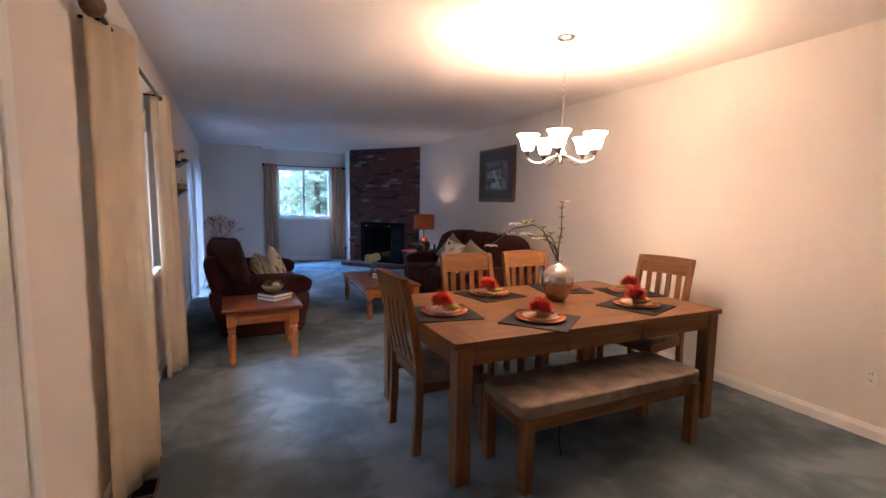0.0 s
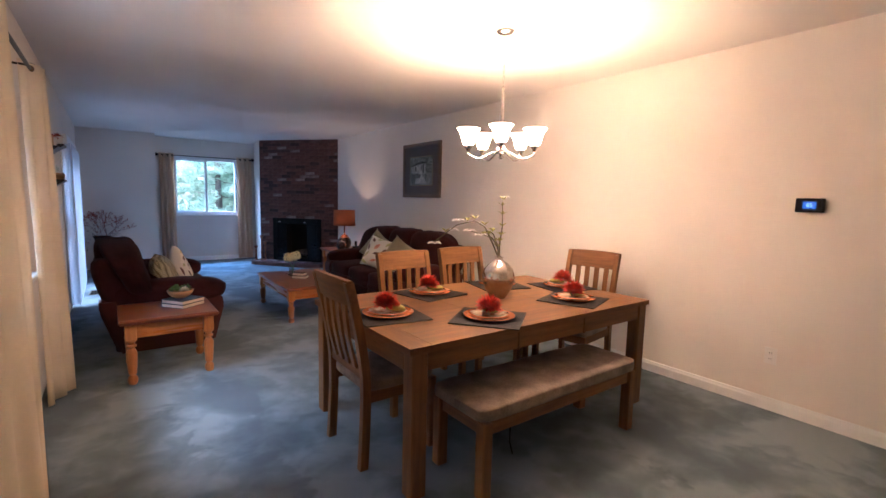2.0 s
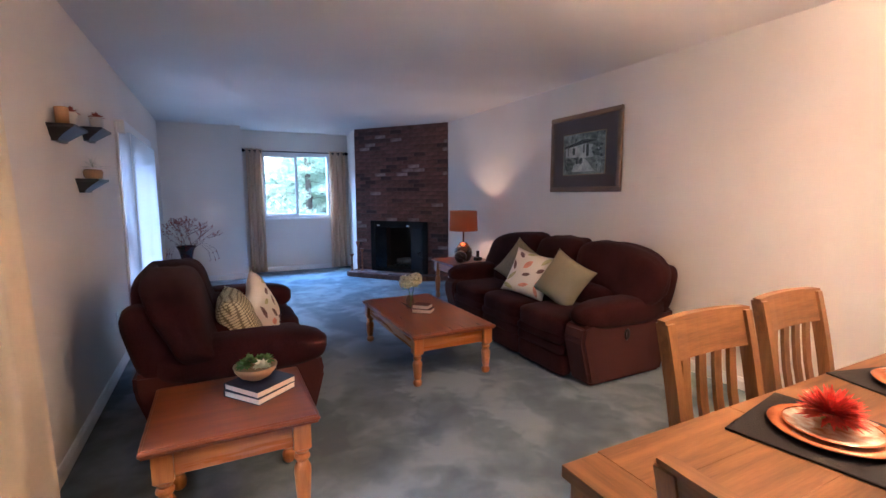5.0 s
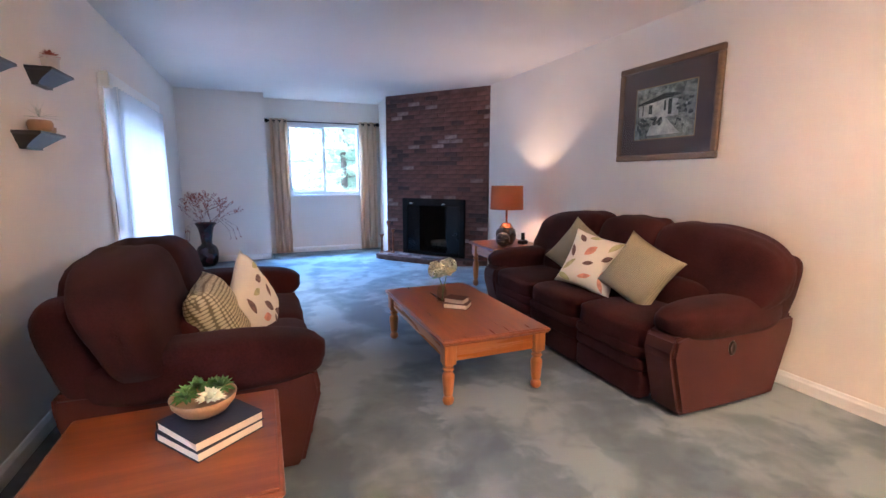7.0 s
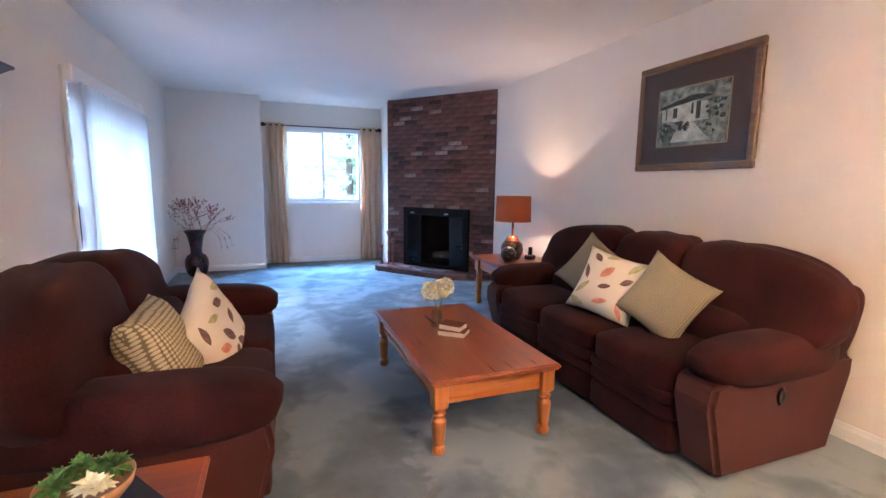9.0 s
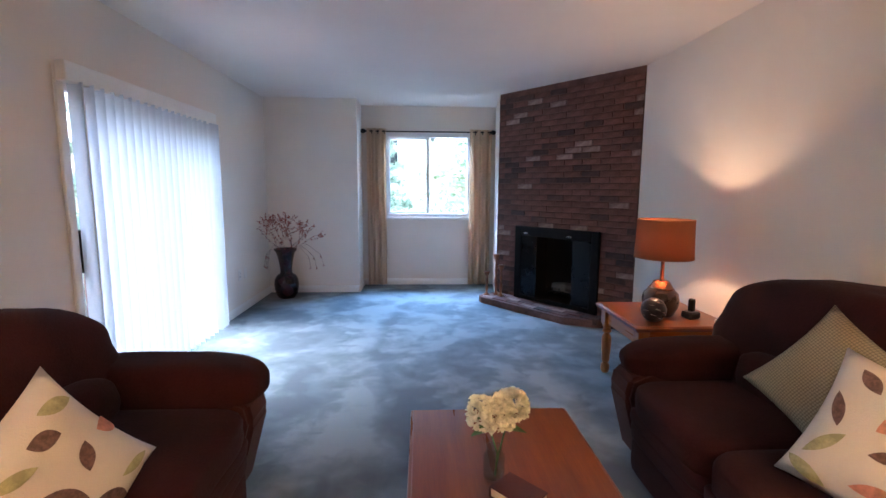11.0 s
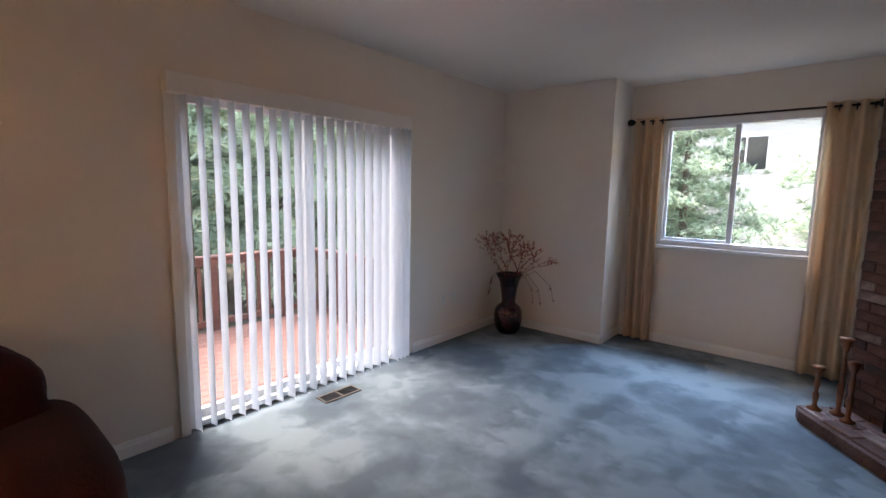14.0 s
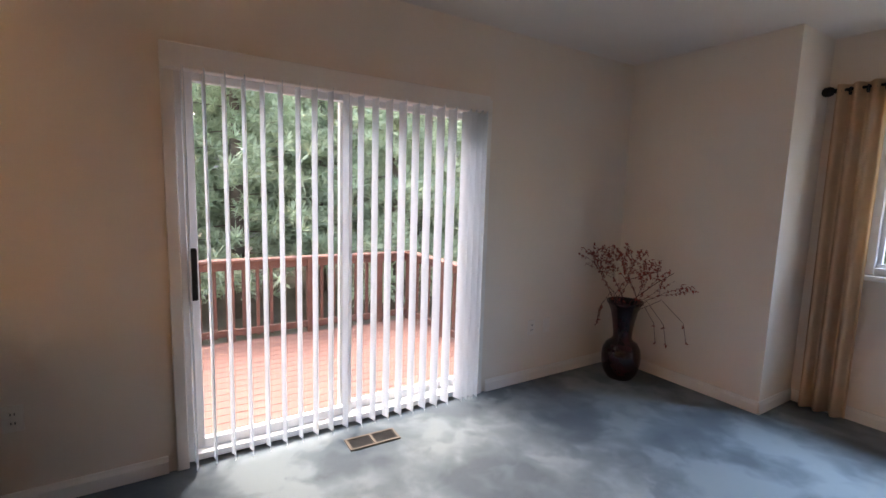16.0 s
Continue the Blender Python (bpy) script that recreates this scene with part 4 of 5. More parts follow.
    s = d.cross(Vector((0, 0, 1))).normalized() if abs(d.z) < 0.95 else Vector((1, 0, 0))
    n = s.cross(d)
    pts = []
    for t, w in ((0, 0.25), (0.5, 1.0), (1.0, 0.1)):
        p = c + d * ln * t + Vector((0, 0, up * t * t))
        pts.append((bm.verts.new(p - s * wd * w / 2 + n * cup * wd * w), bm.verts.new(p + s * wd * w / 2 + n * cup * wd * w), bm.verts.new(p)))
    for a, b in zip(pts, pts[1:]):
        bm.faces.new((a[0], a[2], b[2], b[0]))
        bm.faces.new((a[2], a[1], b[1], b[2]))


def bloom(centre, r, count, seed, ln=0.04, wd=0.012):
    rr = random.Random(seed)
    bm = bmesh.new()
    for k in range(count):
        z = rr.uniform(-0.1, 1)
        a = k * 2.39996
        d = Vector((math.cos(a) * math.sqrt(max(0, 1 - z * z)), math.sin(a) * math.sqrt(max(0, 1 - z * z)), z))
        petal(bm, Vector(centre) + d * r * 0.2, d, ln * rr.uniform(0.8, 1.15), wd * rr.uniform(0.8, 1.2), -0.006)
    return bm


def setting(m):
    """Placemat, charger, plate, napkin and flower: each lies on the one below."""
    made = []
    g = "place settings"
    a = base("placemat", m, "black square woven placemat on the dining table", "placemat", g)
    part("mat", box(-0.19, 0.19, -0.19, 0.19, 0, 0.007, 0.002), M_MATT, a)
    ch_ = base("charger_plate", m @ pose(0, 0, 0.007), "orange glazed charger plate on a black placemat", "plate", g)
    part("dish", lathe([(0, 0), (0.085, 0), (0.105, 0.006), (0.143, 0.015), (0.145, 0.018), (0.105, 0.011), (0.085, 0.005), (0, 0.005)], 40), M_ORANGEP, ch_, smooth=True)
    pl = base("salad_plate", m @ pose(0, 0, 0.019), "cream plate with brown leaf pattern and orange rim", "plate", g)
    d = part("dish", lathe([(0, 0), (0.06, 0), (0.08, 0.006), (0.108, 0.012), (0.1075, 0.0145), (0.08, 0.010), (0.06, 0.004), (0, 0.004)], 40), M_PLATE, pl, smooth=True)
    part("rim", lathe([(0.1075, 0.0145), (0.1115, 0.0125), (0.1115, 0.0145), (0.1085, 0.0165)], 40), M_ORANGEP, pl, "orange painted rim")
    nk = base("napkin", m @ pose(0, 0, 0.026), "olive green napkin rolled on the plate", "napkin", g)
    bm = None
    for k in range(4):
        w = 0.014 + 0.003 * (k % 2)
        y = -0.024 + 0.016 * k
        bm = tube([(-0.005, y * 0.5, 0.016), (0.03, y * 0.9, 0.016 + 0.006 * (k % 2)), (0.062, y * 1.3, 0.015), (0.085, y * 1.7, 0.014)], [w * 0.6, w, w, w * 0.8], 8, bm)
    part("fold", bm, M_NAPK, nk, smooth=True)
    fl = base("artificial_flower", m @ pose(0, 0, 0.030), "red chrysanthemum flower lying on a plate", "flower", g)
    part("petals", bloom((-0.012, 0.0, 0.034), 0.06, 260, 3, 0.068, 0.018), M_RED, fl, "bright red petals")
    part("stalk", tube([(-0.03, 0, 0.03), (0.02, 0, 0.03)], 0.004, 6), M_LEAF, fl)
    made += [a, ch_, pl, nk, fl]
    return made


TZ = DT[4]
spots = [(1.37, 2.71, -8), (1.91, 3.08, 10), (2.55, 3.08, 75), (1.82, 2.36, 38), (2.64, 2.42, 20), (2.96, 2.78, 80)]
first_set = setting(pose(spots[0][0], spots[0][1], TZ, 0, 0, spots[0][2]))
for x, y, r in spots[1:]:
    base_m = pose(spots[0][0], spots[0][1], TZ, 0, 0, spots[0][2]).inverted()
    for ob in first_set:
        copy_thing(ob, pose(x, y, TZ, 0, 0, r) @ base_m @ ob.matrix_basis)


# ---- vases and dried branches ----
def twigs(bm, start, dirs, r, depth, rr, tips, jitter=0.35, ln=0.16):
    for d in dirs:
        p, pts, v = Vector(start), [Vector(start)], Vector(d)
        n = 4
        for k in range(n):
            v = (v + Vector((rr.uniform(-1, 1), rr.uniform(-1, 1), rr.uniform(-0.6, 0.6))) * jitter * 0.5).normalized()
            p = p + v * ln / n * rr.uniform(0.8, 1.2)
            pts.append(p.copy())
            if k > 0:
                tips.append((p.copy(), v.copy()))
        tube(pts, [r * (1 - 0.5 * k / n) for k in range(n + 1)], 5, bm)
        if depth:
            kids = [(v + Vector((rr.uniform(-1, 1), rr.uniform(-1, 1), rr.uniform(-0.7, 0.9))) * 0.8).normalized() for _ in range(2 + (rr.random() < 0.4))]
            twigs(bm, p, kids, r * 0.55, depth - 1, rr, tips, jitter, ln * 0.8)


vb = base("floor_vase", pose(-0.02, 10.42, 0), "tall dark oxblood glazed floor vase in the corner", "vase")
part("body", lathe([(0, 0), (0.09, 0), (0.10, 0.008), (0.126, 0.05), (0.144, 0.12), (0.148, 0.18), (0.140, 0.24), (0.115, 0.285), (0.080, 0.310), (0.070, 0.33), (0.073, 0.38), (0.084, 0.46), (0.100, 0.54), (0.120, 0.59), (0.137, 0.612), (0.136, 0.624), (0.126, 0.622), (0.092, 0.56), (0.072, 0.46), (0.055, 0.40), (0, 0.40)], 36), M_GLAZE, vb, smooth=True)
br = base("dried_branches", pose(-0.02, 10.42, 0.41), "dried brown twigs with rust leaves in the dark floor vase", "dried branches")
rr, tips, bm = random.Random(11), [], bmesh.new()
twigs(bm, (0, 0, 0), [(-0.34, 0.05, 1), (0.02, -0.1, 1), (0.12, 0.1, 1.0), (0.5, 0.1, 0.85), (-0.14, -0.15, 1)], 0.0045, 3, rr, tips, 0.34, 0.235)
for s in (-1, 1):
    tube([(0.02 * s, 0, 0), (0.06 * s, -0.02, 0.22), (0.16 + 0.1 * s, -0.03, 0.4), (0.34 + 0.05 * s, -0.02, 0.5)], [0.004, 0.0035, 0.003, 0.002], 5, bm)
for d in ((0.30, -0.04), (0.25, -0.06), (0.34, 0.10), (-0.16, -0.05), (-0.19, 0), (-0.22, 0.05)):
    tube([(0.02, 0, 0.1), (d[0] * 0.7, d[1], 0.26), (d[0] * 1.2, d[1] * 1.2, 0.12), (d[0] * 1.3, d[1] * 1.2, -0.02)], [0.002] * 4, 4, bm)
    tips += [(Vector((d[0] * 1.3, d[1] * 1.2, -0.02)), Vector((0, 0, -1))), (Vector((d[0] * 1.2, d[1] * 1.2, 0.10)), Vector((0, 0, -1)))]
part("twig_spray", bm, M_TWIG, br)
bm = bmesh.new()
for p, v in tips:
    if rr.random() < 0.95:
        for _ in range(4):
            petal(bm, p, Vector((rr.uniform(-1, 1), rr.uniform(-1, 1), rr.uniform(-1, 0.8))), rr.uniform(0.012, 0.026), 0.015, -0.004)
tagged(part("leaves", bm, M_BERRY, br, "small rust-coloured dried leaves"), kind="stuff")

tv = base("table_vase", pose(2.25, 2.75, TZ), "round mottled silver mercury glass vase on the dining table", "vase")
part("body", lathe([(0, 0), (0.052, 0), (0.058, 0.008), (0.085, 0.05), (0.108, 0.11), (0.112, 0.15), (0.098, 0.20), (0.062, 0.24), (0.032, 0.256), (0.026, 0.268), (0.030, 0.28), (0.026, 0.281), (0.020, 0.268), (0, 0.262)], 36), M_MERC, tv, smooth=True)
fb = base("blossom_branches", pose(2.25, 2.75, TZ + 0.266), "artificial white magnolia branches in the mercury glass vase", "flower")
bm = bmesh.new()
stems = [[(0, 0, 0), (0.0, 0, 0.1), (0.02, 0, 0.22), (0.015, 0, 0.36), (0.03, 0.01, 0.42)],
         [(0, 0, 0), (-0.05, 0.01, 0.10), (-0.12, 0.02, 0.22), (-0.20, 0.03, 0.26), (-0.34, 0.04, 0.235), (-0.50, 0.06, 0.13)],
         [(0, 0, 0), (-0.03, -0.01, 0.09), (-0.09, -0.02, 0.15), (-0.2, -0.03, 0.18), (-0.30, -0.04, 0.20)],
         [(0, 0, 0), (-0.02, 0.0, 0.1), (-0.06, 0.0, 0.17), (-0.09, 0.0, 0.19)]]
for s in stems:
    tube(s, [0.0062 - 0.0006 * k for k in range(len(s))], 6, bm)
part("stem", bm, mat("grey_green_stem", (0.16, 0.13, 0.07), 0.8, 0.3, 30, 90, 0.2), fb, smooth=True)
bm, gm = bmesh.new(), bmesh.new()
for k, p in enumerate([(-0.50, 0.06, 0.12), (-0.33, 0.04, 0.26), (-0.20, -0.03, 0.17), (-0.30, -0.04, 0.20), (-0.37, 0.05, 0.20), (0.05, 0.0, 0.42)]):
    sz = 0.050 if k < 5 else 0.026
    for j in range(6):
        a = j * 1.05 + k
        petal(bm, Vector(p), Vector((math.cos(a), math.sin(a), 0.2)), sz, sz * 0.8, -0.01, 0.3)
for k, p in enumerate([(0.02, 0, 0.22), (0.0, 0, 0.12), (-0.07, 0, 0.19), (-0.12, 0.02, 0.23), (0.02, 0, 0.3), (-0.05, 0, 0.12), (-0.2, 0.03, 0.27), (0.015, 0, 0.36), (-0.02, 0, 0.08), (-0.26, 0.03, 0.26), (-0.16, -0.02, 0.17), (-0.42, 0.05, 0.19), (-0.09, 0.01, 0.17), (0.01, 0, 0.16), (0.03, 0.01, 0.40)]):
    for j in range(4):
        a = j * 1.6 + k
        petal(gm, Vector(p), Vector((math.cos(a), math.sin(a), 0.7)), 0.046, 0.021, 0.0, 0.2)
part("blossoms", bm, M_WHITEP, fb, "white open blossoms")
part("leaves", gm, M_NAPK, fb, "yellow-green buds and leaves")

# ---- chandelier ----
CX, CY, CZ = 2.28, 2.80, 1.675
cd = base("chandelier", pose(CX, CY, CZ), "brushed nickel chandelier with five lit bell shades over the table", "chandelier")
part("canopy", lathe([(0, CEIL - CZ), (0.062, CEIL - CZ), (0.062, CEIL - CZ - 0.008), (0.045, CEIL - CZ - 0.022), (0.012, CEIL - CZ - 0.030), (0, CEIL - CZ - 0.030)], 28), M_CHROME, cd, "round ceiling canopy", smooth=True)
part("stem", lathe([(0, 0.02), (0.012, 0.0), (0.018, 0.012), (0.010, 0.03), (0.03, 0.05), (0.034, 0.07), (0.018, 0.085), (0.014, 0.11), (0.013, 0.30), (0.008, 0.44), (0.006, 0.455), (0.0, 0.456)], 20), M_CHROME, cd, smooth=True)
part("ring", lathe([(0.003, 0.455), (0.010, 0.462), (0.010, 0.475), (0.003, 0.482)], 14), M_CHROME, cd)
bm = None
nl = 10
for k in range(nl):
    z = 0.475 + k * (CEIL - CZ - 0.03 - 0.475) / nl
    hh = (CEIL - CZ - 0.03 - 0.475) / nl * 0.68
    ang = math.pi / 2 * (k % 2) + 0.4
    pts = [(math.cos(ang) * 0.008 * math.sin(t), math.sin(ang) * 0.008 * math.sin(t), z + hh * 0.7 - hh * math.cos(t)) for t in [2 * math.pi * i / 12 for i in range(13)]]
    bm = tube(pts, 0.0018, 5, bm)
part("chain", bm, M_CHROME, cd)
R_ARM = 0.228
shade_prof = [(0.026, 0.0), (0.040, 0.006), (0.048, 0.03), (0.056, 0.065), (0.068, 0.095), (0.086, 0.118), (0.088, 0.121), (0.083, 0.119), (0.064, 0.094), (0.052, 0.064), (0.044, 0.03), (0.030, 0.010)]
for k in range(5):
    a = math.radians(72 * k - 62)
    c, s = math.cos(a), math.sin(a)
    prof = [(0.02, 0.045), (0.06, 0.045), (0.10, 0.02), (0.145, 0.0), (0.185, 0.005), (0.218, 0.022), (R_ARM, 0.05)]
    part("arm", tube([(r * c, r * s, z) for r, z in prof], 0.0065, 8), M_CHROME, cd, smooth=True)
    part("socket_cup", lathe([(0, 0.045), (0.012, 0.045), (0.016, 0.06), (0.030, 0.078), (0.030, 0.084), (0.0, 0.084)], 18), M_CHROME, cd, smooth=True, m=pose(R_ARM * c, R_ARM * s, 0))
    part("shade", lathe(shade_prof, 28), M_BELL, cd, "glowing frosted glass bell shade", smooth=True, m=pose(R_ARM * c, R_ARM * s, 0.085) @ Matrix.Scale(0.88, 4))
    part("finial", lathe([(0, 0.0), (0.006, 0.008), (0.007, 0.02), (0.004, 0.03), (0, 0.03)], 10), M_CHROME, cd, m=pose(R_ARM * c, R_ARM * s, 0.018))
    lamp("bulb_light", (CX + R_ARM * c, CY + R_ARM * s, CZ + 0.155), CH_W, CH_COL, 0.03)

# ---- table lamp ----
lx, ly, lz = 3.30, 7.66, 0.53
tl = base("table_lamp", pose(lx, ly, lz), "lit table lamp with a dark jug base and rust drum shade", "table lamp")
part("base", lathe([(0, 0), (0.075, 0), (0.085, 0.01), (0.11, 0.06), (0.118, 0.11), (0.108, 0.155), (0.078, 0.185), (0.06, 0.192), (0, 0.192)], 32), M_DARKCER, tl, "dark ceramic jug base", smooth=True)
part("collar", lathe([(0.060, 0.190), (0.082, 0.185), (0.070, 0.20), (0.052, 0.232), (0.040, 0.24), (0.0, 0.24)], 28), M_COPPER, tl, "copper coloured collar", smooth=True)
part("neck", lathe([(0, 0.238), (0.012, 0.238), (0.012, 0.38), (0.02, 0.385), (0.02, 0.42), (0, 0.42)], 16), M_COPPER, tl, smooth=True)
part("shade", lathe([(0.182, 0.395), (0.184, 0.395), (0.176, 0.65), (0.174, 0.65), (0.182, 0.395)], 48), M_SHADE, tl, "rust linen drum shade", smooth=True)
part("trim", lathe([(0.1835, 0.393), (0.1855, 0.393), (0.1853, 0.401), (0.1835, 0.401)], 48), M_SHADE, tl, "stitched rim of the shade")
part("trim", lathe([(0.1755, 0.644), (0.1785, 0.644), (0.1775, 0.652), (0.1745, 0.652)], 48), M_SHADE, tl, "stitched rim of the shade")
part("bulb", lathe([(0, 0.42), (0.014, 0.425), (0.028, 0.46), (0.025, 0.49), (0, 0.50)], 16), M_BULB, tl, "lit bulb", smooth=True)
lamp("table_lamp_light", (lx, ly, lz + 0.50), TL_W, TL_COL, 0.035)
orb = base("decorative_orb", pose(3.17, 7.50, 0.53 + 0.078), "dark glass orb wrapped in silver mosaic on the end table", "decoration")
bm = bmesh.new()
bmesh.ops.create_uvsphere(bm, u_segments=24, v_segments=16, radius=0.078)
part("ball", bm, M_ORB, orb, smooth=True)
bm = None
for k in range(26):
    a, z = k * 2.4, -0.6 + 1.5 * (k / 26)
    q = Vector((math.cos(a) * math.sqrt(1 - z * z), math.sin(a) * math.sqrt(1 - z * z), z))
    t = q.cross(Vector((0.3, 0.2, 1))).normalized()
    pts = [(q + t * s).normalized() * 0.0795 for s in (-0.22, -0.11, 0, 0.11, 0.22)]
    bm = tube(pts, 0.0018, 4, bm)
part("inlay", bm, M_CHROME, orb, "silver inlaid strips")
sc = base("figurine", pose(3.47, 7.58, 0.53), "small black wooden bookend beside the lamp", "decoration")
part("figure", box(-0.05, 0.05, -0.04, 0.04, 0, 0.045, 0.01, bm=box(-0.015, 0.02, -0.02, 0.02, 0.045, 0.13, 0.008)), M_BLACK, sc, m=pose(0, 0, 0, 0, 0, 20))
cn = base("candle_dish", pose(3.58, 7.46, 0.53), "small round candle in a glass dish on the end table", "candle")
part("wax", lathe([(0, 0), (0.02, 0), (0.021, 0.02), (0, 0.021)], 14), M_WHITEP, cn, smooth=True)


# ---- books, bowl, jar of flowers ----
def book(m, w, d, t, cover, label):
    b = base("book", m, label, "book", "books")
    bm = box(-w / 2, w / 2, -d / 2, d / 2, 0, 0.003, 0.001)
    box(-w / 2, w / 2, -d / 2, d / 2, t - 0.003, t, 0.001, bm=bm)
    box(w / 2 - 0.004, w / 2, -d / 2, d / 2, 0.003, t - 0.003, bm=bm)
    part("cover", bm, cover, b)
    part("page_block", box(-w / 2 + 0.004, w / 2 - 0.005, -d / 2 + 0.004, d / 2 - 0.004, 0.0032, t - 0.0032), M_PAGES, b, "cream page block")
    return b


EZ = 0.488
book(pose(0.573, 4.685, EZ, 0, 0, 128), 0.22, 0.22, 0.030, M_BOOKB, "hardback book with a dark cover lying on the end table")
book(pose(0.575, 4.687, EZ + 0.030, 0, 0, 126), 0.22, 0.22, 0.030, M_BOOKB, "hardback book with a dark cover lying on the end table")
bw = base("bowl", pose(0.558, 4.705, EZ + 0.060), "round bamboo bowl of artificial succulents on two books", "bowl")
part("shell", lathe([(0, 0), (0.035, 0), (0.068, 0.018), (0.090, 0.045), (0.096, 0.066), (0.092, 0.067), (0.084, 0.050), (0, 0.042)], 32), M_BOWL, bw, smooth=True)
su = base("succulents", pose(0.558, 4.705, EZ + 0.060 + 0.054), "green and pale artificial succulents in the bamboo bowl", "plant")
bm = None
for k, (x, y) in enumerate(((-0.05, 0.02), (-0.02, 0.05), (-0.045, -0.03), (0.02, 0.045), (0.05, 0.03))):
    bm = merge(bm, bloom((x, y, 0.008 + 0.006 * (k % 3)), 0.02, 34, 20 + k, 0.038, 0.019))
part("green_leaves", bm, M_LEAF, su, "dark green succulent leaves")
part("pale_rosette", bloom((0.025, -0.035, 0.008), 0.03, 46, 6, 0.038, 0.022), M_PETAL, su, "cream rosette succulent")
CT = 0.395
book(pose(1.975, 5.98, CT, 0, 0, 140), 0.17, 0.125, 0.034, M_BOOKR, "small old hardback lying on the coffee table")
book(pose(1.97, 5.985, CT + 0.034, 0, 0, 132), 0.145, 0.105, 0.034, M_BOOKR, "small old hardback lying on the coffee table")
jr = base("mason_jar", pose(1.92, 6.14, CT), "clear glass jar on the coffee table", "jar")
part("glass", lathe([(0, 0), (0.032, 0), (0.036, 0.01), (0.036, 0.085), (0.027, 0.10), (0.027, 0.118), (0.025, 0.118), (0.025, 0.10), (0.033, 0.083), (0.033, 0.012), (0, 0.008)], 24), M_JAR, jr, smooth=True)
fl = base("hydrangea", pose(1.925, 6.14, CT + 0.01), "cream hydrangea blooms standing in a glass jar", "flower")
part("stem", tube([(0, 0, 0), (0.005, 0, 0.08), (-0.03, 0, 0.20)], 0.003, 6, tube([(0, 0.01, 0), (0.01, 0, 0.08), (0.04, 0, 0.21)], 0.003, 6)), M_LEAF, fl)
bm = bmesh.new()
for c in ((-0.045, 0.0, 0.225), (0.050, 0.01, 0.245), (0.0, -0.035, 0.235)):
    rr = random.Random(int(c[0] * 1000))
    for k in range(95):
        z, a = rr.uniform(-0.7, 1), k * 2.4
        d = Vector((math.cos(a) * math.sqrt(1 - z * z), math.sin(a) * math.sqrt(1 - z * z), z))
        p = Vector(c) + d * rr.uniform(0.042, 0.058)
        for j in range(4):
            t = d.orthogonal().normalized()
            t.rotate(Matrix.Rotation(j * math.pi / 2 + k, 3, d))
            petal(bm, p, t + d * rr.uniform(0.1, 0.8), 0.018, 0.016, 0.0, 0.1)
part("flower_head", bm, M_PETAL, fl, "cream clustered hydrangea heads")
bm = bmesh.new()
for a in (-0.3, 0.6, 2.2, 3.6):
    petal(bm, Vector((0, 0, 0.18)), Vector((math.cos(a), math.sin(a), 0.1)), 0.10, 0.055, -0.02, 0.1)
part("leaves", bm, M_LEAF, fl)

# ---- wall shelves ----
def wall_shelf(y, z, L=0.30):
    s = base("wall_shelf", pose(LX, y, z), "small dark espresso crown-moulded wall shelf", "shelf", "wall shelves")
    bm = bmesh.new()
    rows = []
    for dz, g, dx in ((0, 0, 0.115), (-0.012, 0, 0.115), (-0.020, 0.012, 0.10), (-0.05, 0.035, 0.06), (-0.075, 0.06, 0.03), (-0.085, 0.06, 0.03)):
        rows.append([bm.verts.new(p) for p in ((0, -L / 2 + g, dz), (dx, -L / 2 + g, dz), (dx, L / 2 - g, dz), (0, L / 2 - g, dz))])
    bm.faces.new(rows[0])
    bm.faces.new(rows[-1][::-1])
    for a, b in zip(rows, rows[1:]):
        for k in range(4):
            bm.faces.new((a[k], a[(k + 1) % 4], b[(k + 1) % 4], b[k]))
    part("board", bm, M_SHELF, s)
    return s


SH = ((5.68, 1.77), (6.36, 1.84), (6.13, 1.50))
for y, z in SH:
    wall_shelf(y, z)


def pot(x, y, z, seed):
    p = base("plant_pot", pose(x, y, z), "small white ceramic pot on a dark wall shelf", "plant pot", "shelf pots")
    part("body", lathe([(0, 0), (0.033, 0), (0.036, 0.005), (0.042, 0.08), (0.039, 0.08), (0.036, 0.07), (0, 0.07)], 20), M_POT, p, smooth=True)
    q = base("succulent", pose(x, y, z + 0.068), "dark artificial succulent in a white pot", "plant", "shelf plants")
    part("leaves", bloom((0, 0, 0.005), 0.03, 40, seed, 0.045, 0.016), M_BERRY if seed % 2 else M_LEAF, q)


pot(LX + 0.06, 5.70, 1.77, 1)
pot(LX + 0.06, 6.37, 1.84, 3)
cb = base("candle_jar", pose(LX + 0.055, 5.59, 1.77), "tan woven candle jar on a dark wall shelf", "candle")
part("body", lathe([(0, 0), (0.03, 0), (0.032, 0.085), (0.028, 0.09), (0, 0.09)], 18), M_BOWL, cb, smooth=True)
tr = base("glass_ornament", pose(LX + 0.06, 6.14, 1.50), "pointed clear glass ornament in tan bowls on a wall shelf", "ornament")
part("bowl", lathe([(0, 0), (0.038, 0), (0.050, 0.018), (0.054, 0.045), (0.046, 0.062), (0.042, 0.060), (0.048, 0.042), (0.035, 0.014), (0, 0.01)], 20), M_BOWL, tr, "tan shell bowl", smooth=True)
part("bowl", lathe([(0, 0), (0.026, 0), (0.034, 0.012), (0.036, 0.034), (0.032, 0.034), (0.028, 0.012), (0, 0.008)], 18), M_BOWL, tr, "tan shell bowl", smooth=True, m=pose(0, 0.085, 0))
part("glass", bloom((0, 0, 0.075), 0.012, 16, 8, 0.085, 0.016), M_JAR, tr, "clear pointed glass leaves")

